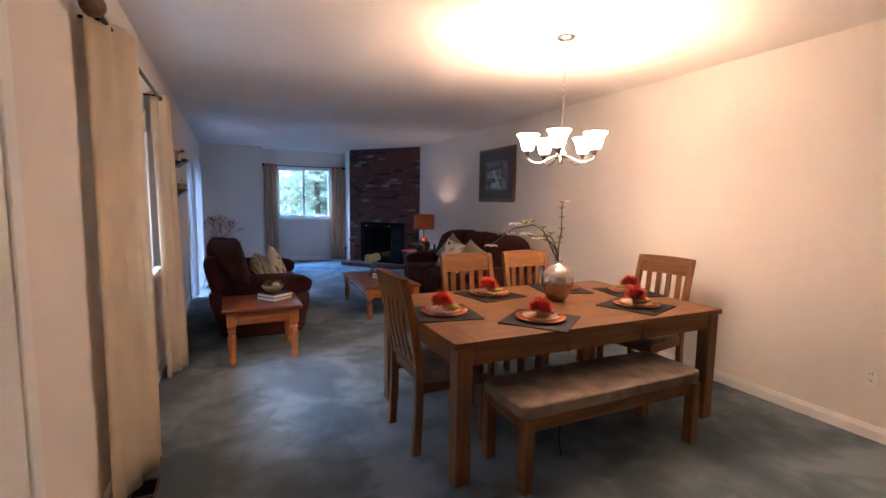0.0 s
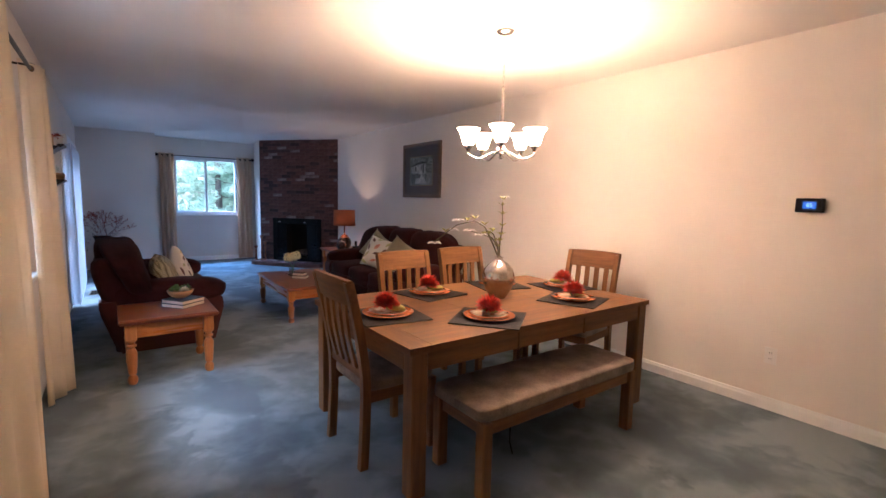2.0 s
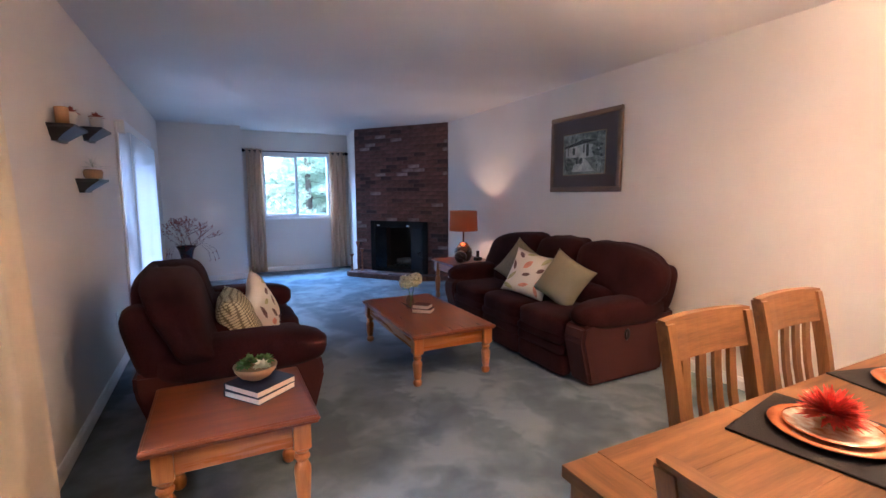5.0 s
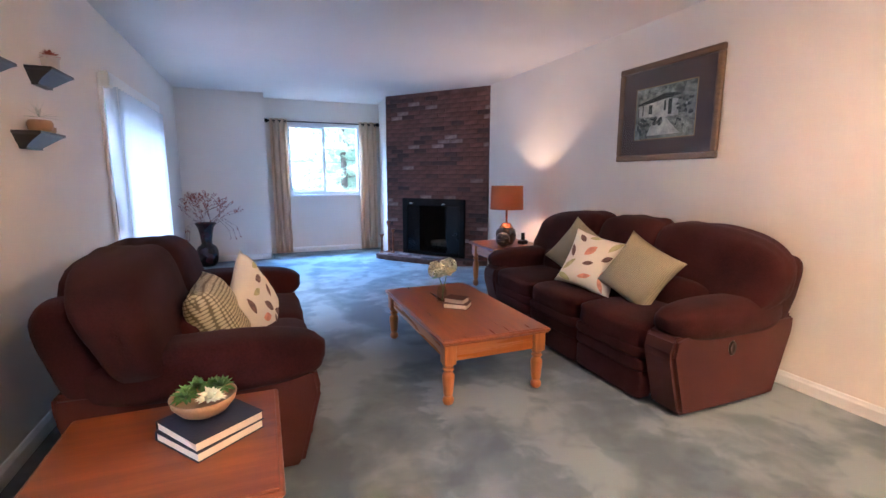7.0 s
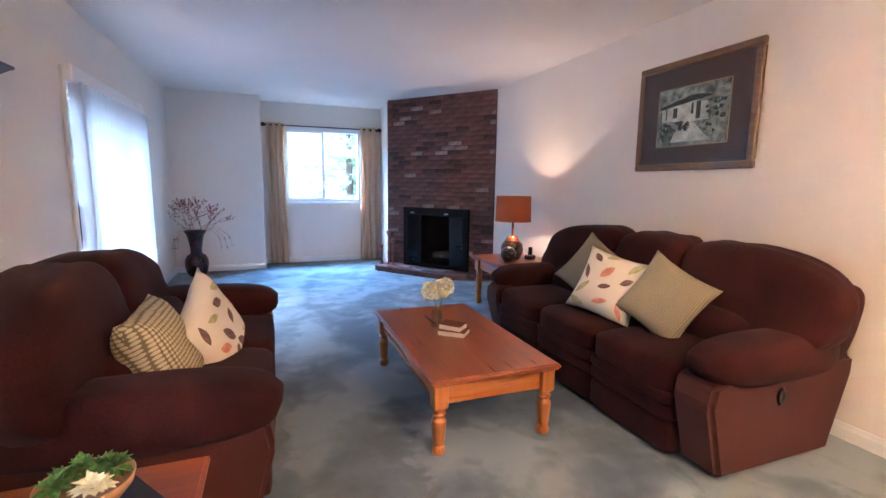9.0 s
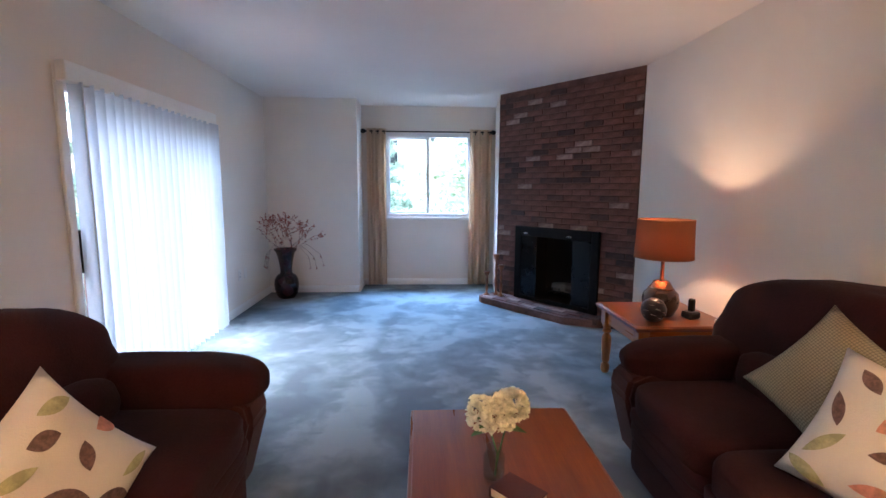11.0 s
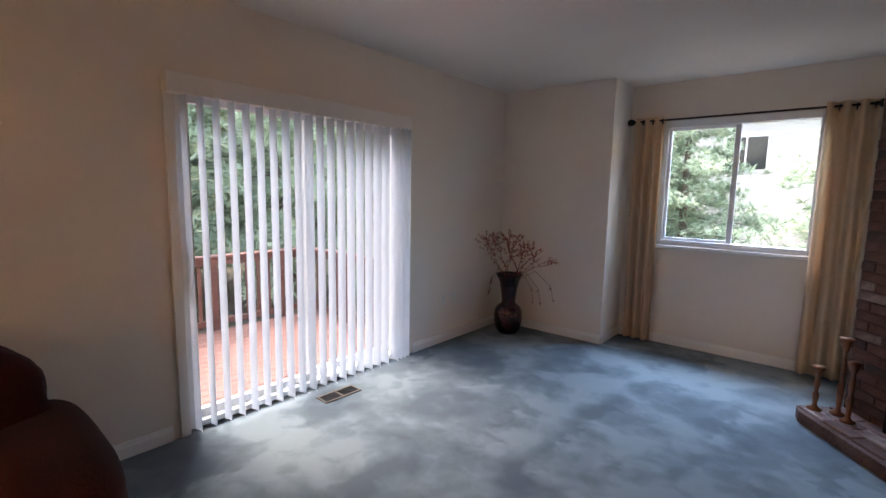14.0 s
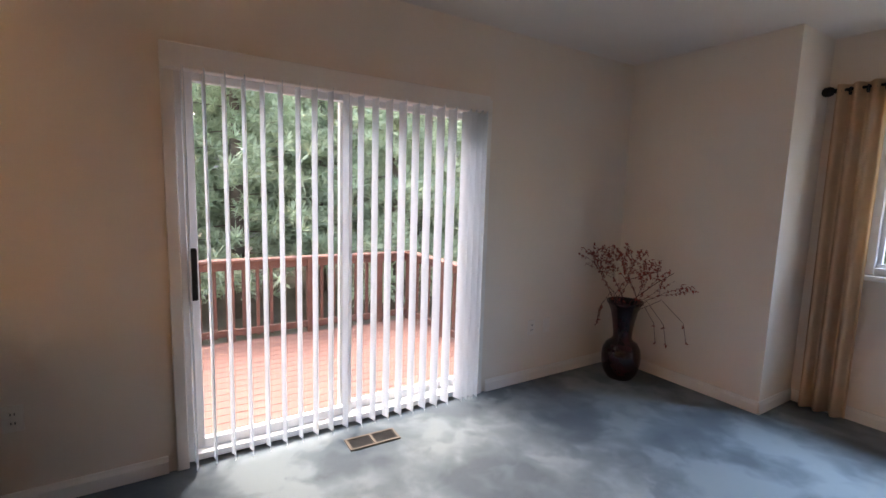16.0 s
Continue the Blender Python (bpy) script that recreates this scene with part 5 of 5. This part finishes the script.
# ---- framed picture ----
pc = base("framed_picture", pose(RX, 5.972, 1.80), "framed dark print of a garden house hung over the sofa", "picture")
pw, ph = 0.482, 0.385
bm = None
for b in ((-pw, pw, ph - 0.05, ph), (-pw, pw, -ph, -ph + 0.05), (-pw, -pw + 0.05, -ph + 0.05, ph - 0.05), (pw - 0.05, pw, -ph + 0.05, ph - 0.05)):
    bm = box(-0.035, -0.003, *b, 0.008, bm=bm)
part("frame", bm, M_FRAMEW, pc, "wide walnut frame")
part("mount", box(-0.020, -0.004, -pw + 0.05, pw - 0.05, -ph + 0.05, ph - 0.05), M_MATB, pc, "dark brown mount board")
aw, ah = 0.285, 0.20
M_PRINT = mat("faded_print", (0.04, 0.045, 0.035), 0.5, 0, 16, 60, 0, col2=(0.42, 0.42, 0.34))
M_PRINTL = mat("print_stone", (0.62, 0.58, 0.50), 0.5, 0.3, 14, 60, 0)
part("print", box(-0.0226, -0.0202, -aw, aw, -ah - 0.01, ah - 0.01), M_PRINT, pc, "faded print of a pillared house among trees")
def flat(bm, pts, x):
    """A thin printed shape: its outline in (y, z), at depth x."""
    bm = bm or bmesh.new()
    a = [bm.verts.new((x, y, z)) for y, z in pts]
    b = [bm.verts.new((x + 0.0006, y, z)) for y, z in pts]
    bm.faces.new(a)
    bm.faces.new(b[::-1])
    for k in range(len(pts)):
        q = (k + 1) % len(pts)
        bm.faces.new((a[k], a[q], b[q], b[k]))
    return bm


part("print_facade", flat(flat(None, [(0.265, -0.03), (-0.02, -0.05), (-0.05, 0.10), (0.265, 0.05)], -0.0232), [(0.06, -0.055), (-0.14, -0.05), (-0.13, 0.07), (0.05, 0.11)], -0.0236), M_PRINTL, pc, "pale printed house front")
part("print_path", flat(None, [(0.10, -0.06), (-0.03, -0.06), (-0.16, -0.185), (0.16, -0.185)], -0.0232), M_PRINTL, pc, "pale printed path")
M_PRINTD = mat("print_shade", (0.025, 0.03, 0.022), 0.5, 0.5, 30, 60, 0)
bm = None
for ya, yb, za, zb in ((0.215, 0.205, -0.02, 0.06), (0.150, 0.115, -0.015, 0.055), (0.0, -0.018, 0.0, 0.075), (-0.04, -0.075, -0.035, 0.08), (0.262, 0.250, -0.03, 0.04)):
    bm = flat(bm, [(ya, za), (yb, za), (yb, zb), (ya, zb)], -0.0242)
bm = flat(bm, [(0.27, 0.055), (0.02, 0.105), (-0.02, 0.130), (-0.15, 0.115), (-0.15, 0.10), (0.02, 0.118), (0.27, 0.075)], -0.0242)
part("print_windows", bm, M_PRINTD, pc, "dark printed windows and eaves")
pr = random.Random(31)
bm, lt = None, None
for k in range(46):
    side = k % 3
    yy, zz = (pr.uniform(0.16, 0.26), pr.uniform(-0.16, -0.05)) if side == 0 else ((pr.uniform(-0.26, -0.12), pr.uniform(-0.14, 0.11)) if side == 1 else (pr.uniform(0.02, 0.14), pr.uniform(-0.10, -0.05)))
    rad = pr.uniform(0.010, 0.026)
    bm = flat(bm, [(yy + rad * pr.uniform(0.7, 1.2) * math.cos(a), zz + 0.8 * rad * pr.uniform(0.7, 1.2) * math.sin(a)) for a in (0, 1.05, 2.1, 3.14, 4.2, 5.2)], -0.0246 - 0.00001 * k)
    if k % 2:
        r2 = rad * 0.22
        yy, zz = yy + pr.uniform(-0.02, 0.02), zz + pr.uniform(-0.02, 0.02)
        lt = flat(lt, [(yy - r2, zz - r2), (yy + r2, zz - r2), (yy + r2, zz + r2), (yy - r2, zz + r2)], -0.0256)
part("print_bushes", bm, M_PRINTD, pc, "dark printed bushes")
part("print_flowers", lt, M_PRINTL, pc, "pale printed flowers")
part("gilt_fillet", box(-0.0215, -0.0200, -aw - 0.006, aw + 0.006, -ah - 0.016, ah - 0.004), M_GOLD, pc, "thin gilt edge round the print")
part("glazing", box(-0.0275, -0.0262, -pw + 0.05, pw - 0.05, -ph + 0.05, ph - 0.05), M_GLASS, pc, "picture glass").visible_shadow = False


# ---- small wall fittings ----
def plate(name, m, label, slots):
    p = base(name, m, label, "outlet", "wall plates")
    part("plate", box(-0.006, 0, -0.036, 0.036, -0.058, 0.058, 0.002), M_PLASTIC, p)
    for z in slots:
        part("socket", box(-0.0075, -0.0055, -0.017, 0.017, z - 0.014, z + 0.014, 0.001), M_PLASTIC, p)
        part("slot", box(-0.0085, -0.0074, -0.008, -0.005, z - 0.005, z + 0.006, bm=box(-0.0085, -0.0074, 0.005, 0.008, z - 0.005, z + 0.006)), M_BLACKP, p)
    return p


plate("outlet", pose(RX, 1.60, 0.38), "white duplex outlet low on the long wall", (-0.02, 0.02))
plate("outlet", pose(LX, 6.78, 0.42, 0, 0, 180), "white duplex outlet low on the wall near the sliding door", (-0.02, 0.02))
plate("outlet", pose(LX, 9.72, 0.42, 0, 0, 180), "white duplex outlet low on the corner wall", (-0.02, 0.02))
plate("cable_plate", pose(LX, 9.88, 0.42, 0, 0, 180), "white blank cable plate low on the corner wall", ())
th = base("thermostat", pose(RX, 1.47, 1.41), "black smart thermostat with a lit blue display", "thermostat")
part("case", box(-0.028, 0, -0.075, 0.075, -0.045, 0.045, 0.004), M_BLACKP, th)
part("display", box(-0.0292, -0.0282, -0.035, 0.035, -0.022, 0.024), M_SCREEN, th, "glowing blue display")
tx = bpy.data.curves.new("digits", "FONT")
tx.body, tx.size, tx.extrude, tx.align_x, tx.align_y = "65", 0.034, 0.0003, "CENTER", "CENTER"
tx.materials.append(M_DIGIT)
dg = new("digits", tx)
dg.parent, dg.matrix_basis = th, Matrix.Translation((-0.0298, 0, 0.001)) @ Euler((math.pi / 2, 0, -math.pi / 2)).to_matrix().to_4x4()


def register(m, label, material):
    v = base("floor_register", m, label, "floor vent", "floor vents")
    bm = None
    for b in ((-0.15, 0.15, -0.062, -0.047), (-0.15, 0.15, 0.047, 0.062), (-0.15, -0.135, -0.047, 0.047), (0.135, 0.15, -0.047, 0.047), (-0.008, 0.008, -0.047, 0.047)):
        bm = box(*b, 0.001, 0.009, 0.001, bm=bm)
    part("rim", bm, material, v)
    # flat near-black sheet: the shade down the duct, put into its colour
    part("well", box(-0.135, 0.135, -0.047, 0.047, 0.001, 0.003), M_SOOT_SHADE, v)
    bm = None
    for k in range(24):
        x = -0.130 + k * 0.0113
        if abs(x) > 0.012:
            bm = box(x - 0.002, x + 0.002, -0.047, 0.047, 0.003, 0.007, bm=bm)
    part("louvres", bm, M_BLACK, v)


register(pose(-0.105, 8.33, 0, 0, 0, 88), "tan metal floor register in front of the sliding door", M_VENT)
register(pose(-0.19, 2.68, 0, 0, 0, 90), "dark brown metal floor register under the curtain", M_DARKTILE)

# ---- fireplace ----
FP = pose(2.633, 10.355, 0, 0, 0, math.degrees(math.atan2(-1.403, 1.10)))
FL = 1.783
OU0, OU1, OZ = 0.36, 1.40, 0.93
HT = 0.085
bm = box(0, OU0, 0, 0.10, 0, CEIL)
box(OU1, FL + 0.0, 0, 0.10, 0, CEIL, bm=bm)
box(OU0, OU1, 0, 0.10, OZ, CEIL, bm=bm)
box(OU0, OU1, 0, 0.10, 0, HT, bm=bm)
wallb = structure("wall_brick", bm, M_MORTAR, "corner chimney breast of tumbled red-brown brick", m=FP)
bm = box(OU0 - 0.03, OU0, 0.10, 0.55, HT, OZ + 0.03)
box(OU1, OU1 + 0.03, 0.10, 0.55, HT, OZ + 0.03, bm=bm)
box(OU0 - 0.03, OU1 + 0.03, 0.55, 0.58, HT, OZ + 0.03, bm=bm)
box(OU0, OU1, 0.10, 0.55, OZ, OZ + 0.03, bm=bm)
box(OU0, OU1, 0.10, 0.55, HT - 0.03, HT, bm=bm)
structure("firebox", bm, M_SOOT_SHADE, "sooty firebox lining", m=FP)
ff = base("fireplace_screen", FP, "black steel fireplace surround with glass doors", "fireplace")
bm = None
for b in ((OU0 - 0.03, OU0 + 0.06, HT, OZ + 0.02), (OU1 - 0.06, OU1 + 0.03, HT, OZ + 0.02), (OU0 + 0.06, OU1 - 0.06, OZ - 0.09, OZ + 0.02), (OU0 + 0.06, OU1 - 0.06, HT, HT + 0.05)):
    bm = box(b[0], b[1], -0.055, -0.016, b[2], b[3], 0.006, bm=bm)
part("surround", bm, M_FIREB, ff)
um = (OU0 + OU1) / 2
for a, b in ((OU0 + 0.06, OU0 + 0.28), (OU1 - 0.28, OU1 - 0.06)):
    d = part("glass_door", box(a, b, -0.040, -0.034, HT + 0.05, OZ - 0.09), M_DOORGL, ff, "dark tinted glass panel")
for u in (OU0 + 0.14, OU1 - 0.32):
    part("damper_knob", lathe([(0, 0), (0.022, 0), (0.026, 0.008), (0.016, 0.016), (0, 0.018)], 14), M_CHROME, ff, "bright metal damper knob", smooth=True, m=pose(u, -0.055, OZ - 0.058, 90, 0, 0) @ Matrix.Diagonal((1.5, 0.6, 1, 1)))
lg = base("fireplace_logs", FP, "charred log and grate in the firebox", "firewood")
part("log", tube([(OU0 + 0.32, 0.28, HT + 0.14), (um, 0.25, HT + 0.16), (OU1 - 0.28, 0.30, HT + 0.14)], [0.05, 0.06, 0.045], 10), M_BARK, lg)
bm = None
for k in range(6):
    u = OU0 + 0.3 + k * 0.09
    bm = tube([(u, 0.15, HT + 0.16), (u, 0.16, HT + 0.08), (u, 0.36, HT + 0.08)], 0.008, 6, bm)
for u in (OU0 + 0.3, OU0 + 0.75):
    tube([(u, 0.2, HT + 0.08), (u, 0.2, HT)], 0.008, 6, bm)
part("grate", bm, M_BLACK, lg)
# candle holders at the hearth's end
for u, v, hh in ((0.11, -0.13, 0.50), (0.05, -0.23, 0.29), (0.21, -0.15, 0.38)):
    c = base("candlestick", FP @ pose(u, v, HT), "tarnished brass candlestick standing on the brick hearth", "candlestick", "candlesticks")
    part("stem", lathe([(0, 0), (0.04, 0), (0.042, 0.008), (0.018, 0.02), (0.012, 0.04), (0.020, hh * 0.35), (0.010, hh * 0.45), (0.017, hh * 0.6), (0.010, hh * 0.8), (0.034, hh * 0.95), (0.038, hh), (0, hh)], 16), M_CANDLE, c, smooth=True)

# ---- outside ----
structure("ground", box(-60, 60, -40, 90, -1.3, -1.2), M_GROUND, "leaf-strewn ground under pines")
DKZ = -0.42
dkx0, dkx1, dky0, dky1 = -3.68, LX - 0.16, 6.0, 10.45
deck = structure("deck_frame", box(dkx0, dkx1, dky0, dky1, DKZ - 0.22, DKZ - 0.03, 0.004), M_RAIL, "red stained deck framing")
bm = None
for x in (dkx0 + 0.1, dkx1 - 0.3):
    for y in (dky0 + 0.2, dky1 - 0.2):
        bm = box(x - 0.06, x + 0.06, y - 0.06, y + 0.06, -1.2, DKZ - 0.22, bm=bm)
structure("deck_posts", bm, M_RAIL, "deck support posts")


def railing(p0, p1, label):
    r = base("deck_railing", pose(0, 0, 0), label, "railing", "deck railings")
    a, b = Vector((*p0, 0)), Vector((*p1, 0))
    L_ = (b - a).length
    ang = math.degrees(math.atan2((b - a).y, (b - a).x))
    m0 = pose(a.x, a.y, DKZ, 0, 0, ang)
    part("top_rail", box(-0.05, L_ + 0.05, -0.07, 0.07, 0.955, 0.99, 0.006), M_DECK, r, "weathered red cap board", m=m0)
    part("upper_rail", box(0, L_, -0.02, 0.02, 0.86, 0.952, 0.003), M_RAIL, r, m=m0)
    part("lower_rail", box(0, L_, -0.02, 0.02, 0.06, 0.14, 0.003), M_RAIL, r, m=m0)
    k = 0
    f = None
    n = int(L_ / 0.155)
    for k in range(n + 1):
        x = L_ * k / n
        w = 0.045 if k % 6 == 0 else 0.019
        nm = "post" if k % 6 == 0 else "baluster"
        part(nm, box(x - w, x + w, 0.021 if w < 0.03 else -0.045, 0.057 if w < 0.03 else 0.045, 0.0 if w > 0.03 else 0.03, 0.952, 0.003), M_RAIL, r, m=m0)


# Unseen slab, added only to cut the daylight entering the dining window.
structure("porch_roof", box(LX - 0.70, LX - 0.16, 1.6, 5.2, 2.30, 2.40), M_TRIM, "unseen slab added to hold daylight off the dining window")
railing((dkx0 + 0.06, dky0 + 0.1), (dkx0 + 0.06, dky1 - 0.06), "red stained wooden deck railing facing the pines")
railing((dkx0 + 0.1, dky1 - 0.06), (dkx1 - 0.05, dky1 - 0.06), "red stained wooden railing at the deck's end")
ds = base("door_stick", pose(LX - 0.19, 8.72, DKZ), "wooden stick lying along the deck edge", "stick")
part("stick", box(-0.012, 0.012, -0.42, 0.42, 0.0, 0.03, 0.003), M_BOWL, ds, m=pose(0, 0, 0, 0, 0, 4))


def pine_parts(seed, h):
    rr = random.Random(seed)
    trunk = tube([(0, 0, 0), (0.05, 0.02, h * 0.3), (-0.03, 0.04, h * 0.6), (0.02, 0, h)], [0.16, 0.13, 0.08, 0.02], 10)
    verts, faces = [], []
    n = 46
    for k in range(n):
        z = h * (0.12 + 0.86 * (k / n))
        a = k * 2.39996 + rr.uniform(-0.3, 0.3)
        ln = (h * 0.34) * (1.05 - k / n) * rr.uniform(0.7, 1.15) + 0.25
        d = Vector((math.cos(a), math.sin(a), rr.uniform(-0.12, 0.2))).normalized()
        e = Vector((0, 0, z)) + d * ln
        tube([(0, 0, z), Vector((0, 0, z)) + d * ln * 0.5 - Vector((0, 0, 0.05)), e], [0.016, 0.010, 0.004], 5, trunk)
        for j in range(int(12 + ln * 16)):
            t = rr.uniform(0.2, 1.05)
            c = Vector((0, 0, z)) + d * ln * t + Vector((rr.gauss(0, 0.17), rr.gauss(0, 0.17), rr.gauss(0.02, 0.09))) * (0.5 + 0.5 * ln)
            for q in range(22):
                v = (Vector((rr.gauss(0, 1), rr.gauss(0, 1), rr.gauss(0.25, 0.7))) + d * 0.6).normalized()
                s = v.orthogonal().normalized() * 0.013
                l = rr.uniform(0.12, 0.24)
                i = len(verts)
                verts += [tuple(c - s), tuple(c + s), tuple(c + v * l + s * 0.4), tuple(c + v * l - s * 0.4)]
                faces.append((i, i + 1, i + 2, i + 3))
    me = bpy.data.meshes.new("crown")
    me.from_pydata(verts, [], faces)
    me.materials.append(M_NEEDLE)
    return trunk, me


def pine(seed, h, m, label):
    t = base("pine_tree", m, label, "tree", "pine trees")
    trunk, crown = pine_parts(seed, h)
    part("trunk", trunk, M_BARK, t, smooth=True)
    o = new("crown", crown)
    o.parent = t
    tagged(o, "soft blue-green needle clumps", kind="stuff")
    return t


pt = pine(1, 7.5, pose(-7.6, 8.6, -1.2), "tall pine with soft drooping needle clumps beyond the deck")
pt2 = pine(2, 6.0, pose(-6.6, 11.6, -1.2, 0, 0, 40), "tall pine with soft drooping needle clumps beyond the deck")
for x, y, r, s, src in ((-8.4, 6.2, 80, 1.1, pt2), (-9.4, 10.8, 200, 1.25, pt), (-9.5, 13.6, 120, 1.2, pt2), (-11.5, 8.0, 300, 1.4, pt), (-7.5, 15.0, 10, 1.1, pt2), (-11.5, 5.0, 20, 1.4, pt), (-12.5, 11.8, 250, 1.5, pt),
                        (0.1, 17.2, 100, 0.75, pt), (-0.75, 18.3, 210, 0.8, pt2), (-3.4, 17.5, 270, 1.2, pt), (-6.0, 19.0, 60, 1.3, pt),
                        # unseen pines, added to screen the dining window from sun and sky
                        (-5.4, 1.6, 50, 0.9, pt2), (-5.2, 4.2, 190, 0.9, pt), (-3.9, 3.1, 10, 0.72, pt), (-6.4, -1.0, 20, 1.0, pt2),
                        (3.9, 22.0, 70, 1.05, pt), (6.2, 23.0, 170, 1.1, pt2), (4.6, 25.5, 270, 1.2, pt), (8.0, 25.0, 30, 1.2, pt)):
    o = copy_thing(src, pose(x, y, -1.2, 0, 0, r))
    o.scale = (s, s, s)


def house(name, m, w, d, h, wall_m, wins, label):
    """A sided house, gable roof along local x; the side towards local -y is seen."""
    hs = base(name, m, label, "house", "neighbouring houses")
    part("wall", box(-w / 2, w / 2, 0, d, 0, h), wall_m, hs)
    bm = None
    n = int(h / 0.16)
    for k in range(n):
        bm = box(-w / 2 - 0.01, w / 2 + 0.01, -0.022, -0.001, k * 0.16 + 0.006, k * 0.16 + 0.152, 0.004, bm=bm)
    tagged(part("clapboard", bm, wall_m, hs, "horizontal clapboard siding"), kind="stuff")
    bm = extrude_poly([(-0.4, h), (d + 0.4, h), (d / 2, h + d * 0.33)], -w / 2 - 0.4, w / 2 + 0.4)
    part("roof", bm, M_ROOF, hs, "grey shingled gable roof", m=Matrix(((0, 0, 1, 0), (1, 0, 0, 0), (0, 1, 0, 0), (0, 0, 0, 1))))
    for x, z, ww, hh in wins:
        b = None
        for c in ((x - ww / 2 - 0.08, x - ww / 2, z - hh / 2 - 0.08, z + hh / 2 + 0.08), (x + ww / 2, x + ww / 2 + 0.08, z - hh / 2 - 0.08, z + hh / 2 + 0.08), (x - ww / 2, x + ww / 2, z + hh / 2, z + hh / 2 + 0.08), (x - ww / 2, x + ww / 2, z - hh / 2 - 0.08, z - hh / 2), (x - 0.03, x + 0.03, z - hh / 2, z + hh / 2)):
            b = box(c[0], c[1], -0.06, -0.023, c[2], c[3], bm=b)
        f = part("window", b, M_VINYL, hs)
        part("pane", box(x - ww / 2, x + ww / 2, -0.035, -0.024, z - hh / 2, z + hh / 2), M_DGLASS, f)
    return hs


house("house", pose(-18, 16.0, -1.2, 0, 0, 62), 16, 8, 6.0, M_SIDING, [(-5, 2, 1.4, 1.4), (-2, 2, 1.4, 1.4), (2, 2, 1.4, 1.4), (-4, 4.6, 1.4, 1.2), (1, 4.6, 1.4, 1.2)], "grey clapboard house behind the pines")
house("house", pose(-2.6, 27, -1.2, 0, 0, 0), 9.5, 8, 5.6, M_SIDINGW, [(-3.4, 4.3, 1.3, 1.2), (-0.8, 4.3, 1.3, 1.2), (-3.4, 1.6, 1.6, 1.3), (-0.6, 1.6, 1.6, 1.3), (2.5, 4.3, 1.3, 1.2)], "white clapboard house seen through the end window")


# ---- pieces: deck boards, hearth pavers, bricks ----
def pieces(name, size, parent, material, places, bev=0.004):
    """Alike pieces on shared meshes; places: matrices or (matrix, material index)."""
    sx_, sy_, sz_ = size
    meshes = {}
    for m, mt in places:
        me = meshes.get(mt.name)
        if me is None:
            bm = box(-sx_ / 2, sx_ / 2, -sy_ / 2, sy_ / 2, -sz_ / 2, sz_ / 2)
            if bev:
                bmesh.ops.bevel(bm, geom=[e for e in bm.edges], offset=bev, segments=1, affect="EDGES")
            me = bpy.data.meshes.new(name)
            bm.to_mesh(me)
            bm.free()
            me.materials.append(mt)
            meshes[mt.name] = me
        o = new(name, me)
        o.parent, o.matrix_basis = parent, m


bw_ = 0.135
pieces("deck_board", (bw_ - 0.006, dky1 - dky0, 0.028), deck, M_DECK,
       [(Matrix.Translation((dkx1 - bw_ / 2 - k * bw_, (dky0 + dky1) / 2, DKZ - 0.014)), M_DECK) for k in range(int((dkx1 - dkx0) / bw_))])
hearth = structure("hearth", extrude_poly([(0.01, -0.001), (-0.03, -0.20), (-0.02, -0.29), (0.06, -0.335), (FL - 0.55, -0.335), (FL - 0.30, -0.20), (FL - 0.02, -0.001)], 0, HT - 0.012), M_MORTAR, "low raised brick hearth", m=FP)
hp = []
for j in range(3):
    for i in range(9):
        u, v = 0.10 + 0.205 * i + (0.1 if j % 2 else 0), -0.05 - 0.1 * j
        if u < FL - 0.12 - 1.35 * (-v) and u > 0.08:
            mt = rnd.choice((M_BRICK, M_BRICK, M_BRICKD, M_BRICKW))
            hp.append((pose(u, v, HT - 0.028 + rnd.uniform(-0.002, 0.002), 0, 0, rnd.uniform(-1, 1)), mt))
pieces("brick", (0.198, 0.094, 0.057), hearth, M_BRICK, hp, 0.005)
places = []
CH_, BL = 0.0628, 0.213
rows_n = int(CEIL / CH_)
for r in range(rows_n + 1):
    z = r * CH_ + CH_ / 2
    off = (0 if r % 2 else BL / 2) + rnd.uniform(-0.01, 0.01)
    k = 0
    while True:
        ua, ub = k * BL - off, (k + 1) * BL - off
        k += 1
        if ua >= FL - 0.02:
            break
        spans = [(max(ua, 0.002), min(ub - 0.010, FL - 0.003))]
        if z < OZ + 0.01 and z > HT * 0:
            new_spans = []
            for a, b in spans:
                if b <= OU0 or a >= OU1:
                    new_spans.append((a, b))
                else:
                    if a < OU0 - 0.03:
                        new_spans.append((a, OU0))
                    if b > OU1 + 0.03:
                        new_spans.append((OU1, b))
            spans = new_spans
        for a, b in spans:
            if b - a < 0.025 or z + CH_ / 2 > CEIL:
                continue
            q = rnd.random()
            mt = M_BRICKW if q < 0.06 else (M_BRICKD if q < 0.20 else M_BRICK)
            jut = rnd.uniform(-0.003, 0.004)
            m = Matrix.Translation(((a + b) / 2, 0.004 - jut, z)) @ Matrix.Rotation(rnd.uniform(-0.012, 0.012), 4, "Y") @ Matrix.Diagonal(((b - a) / 0.2, 1, rnd.uniform(0.95, 1.02), 1))
            places.append((m, mt))
pieces("brick", (0.2, 0.024, CH_ - 0.008), wallb, M_BRICK, places, 0.004)
print("objects", len(bpy.data.objects))
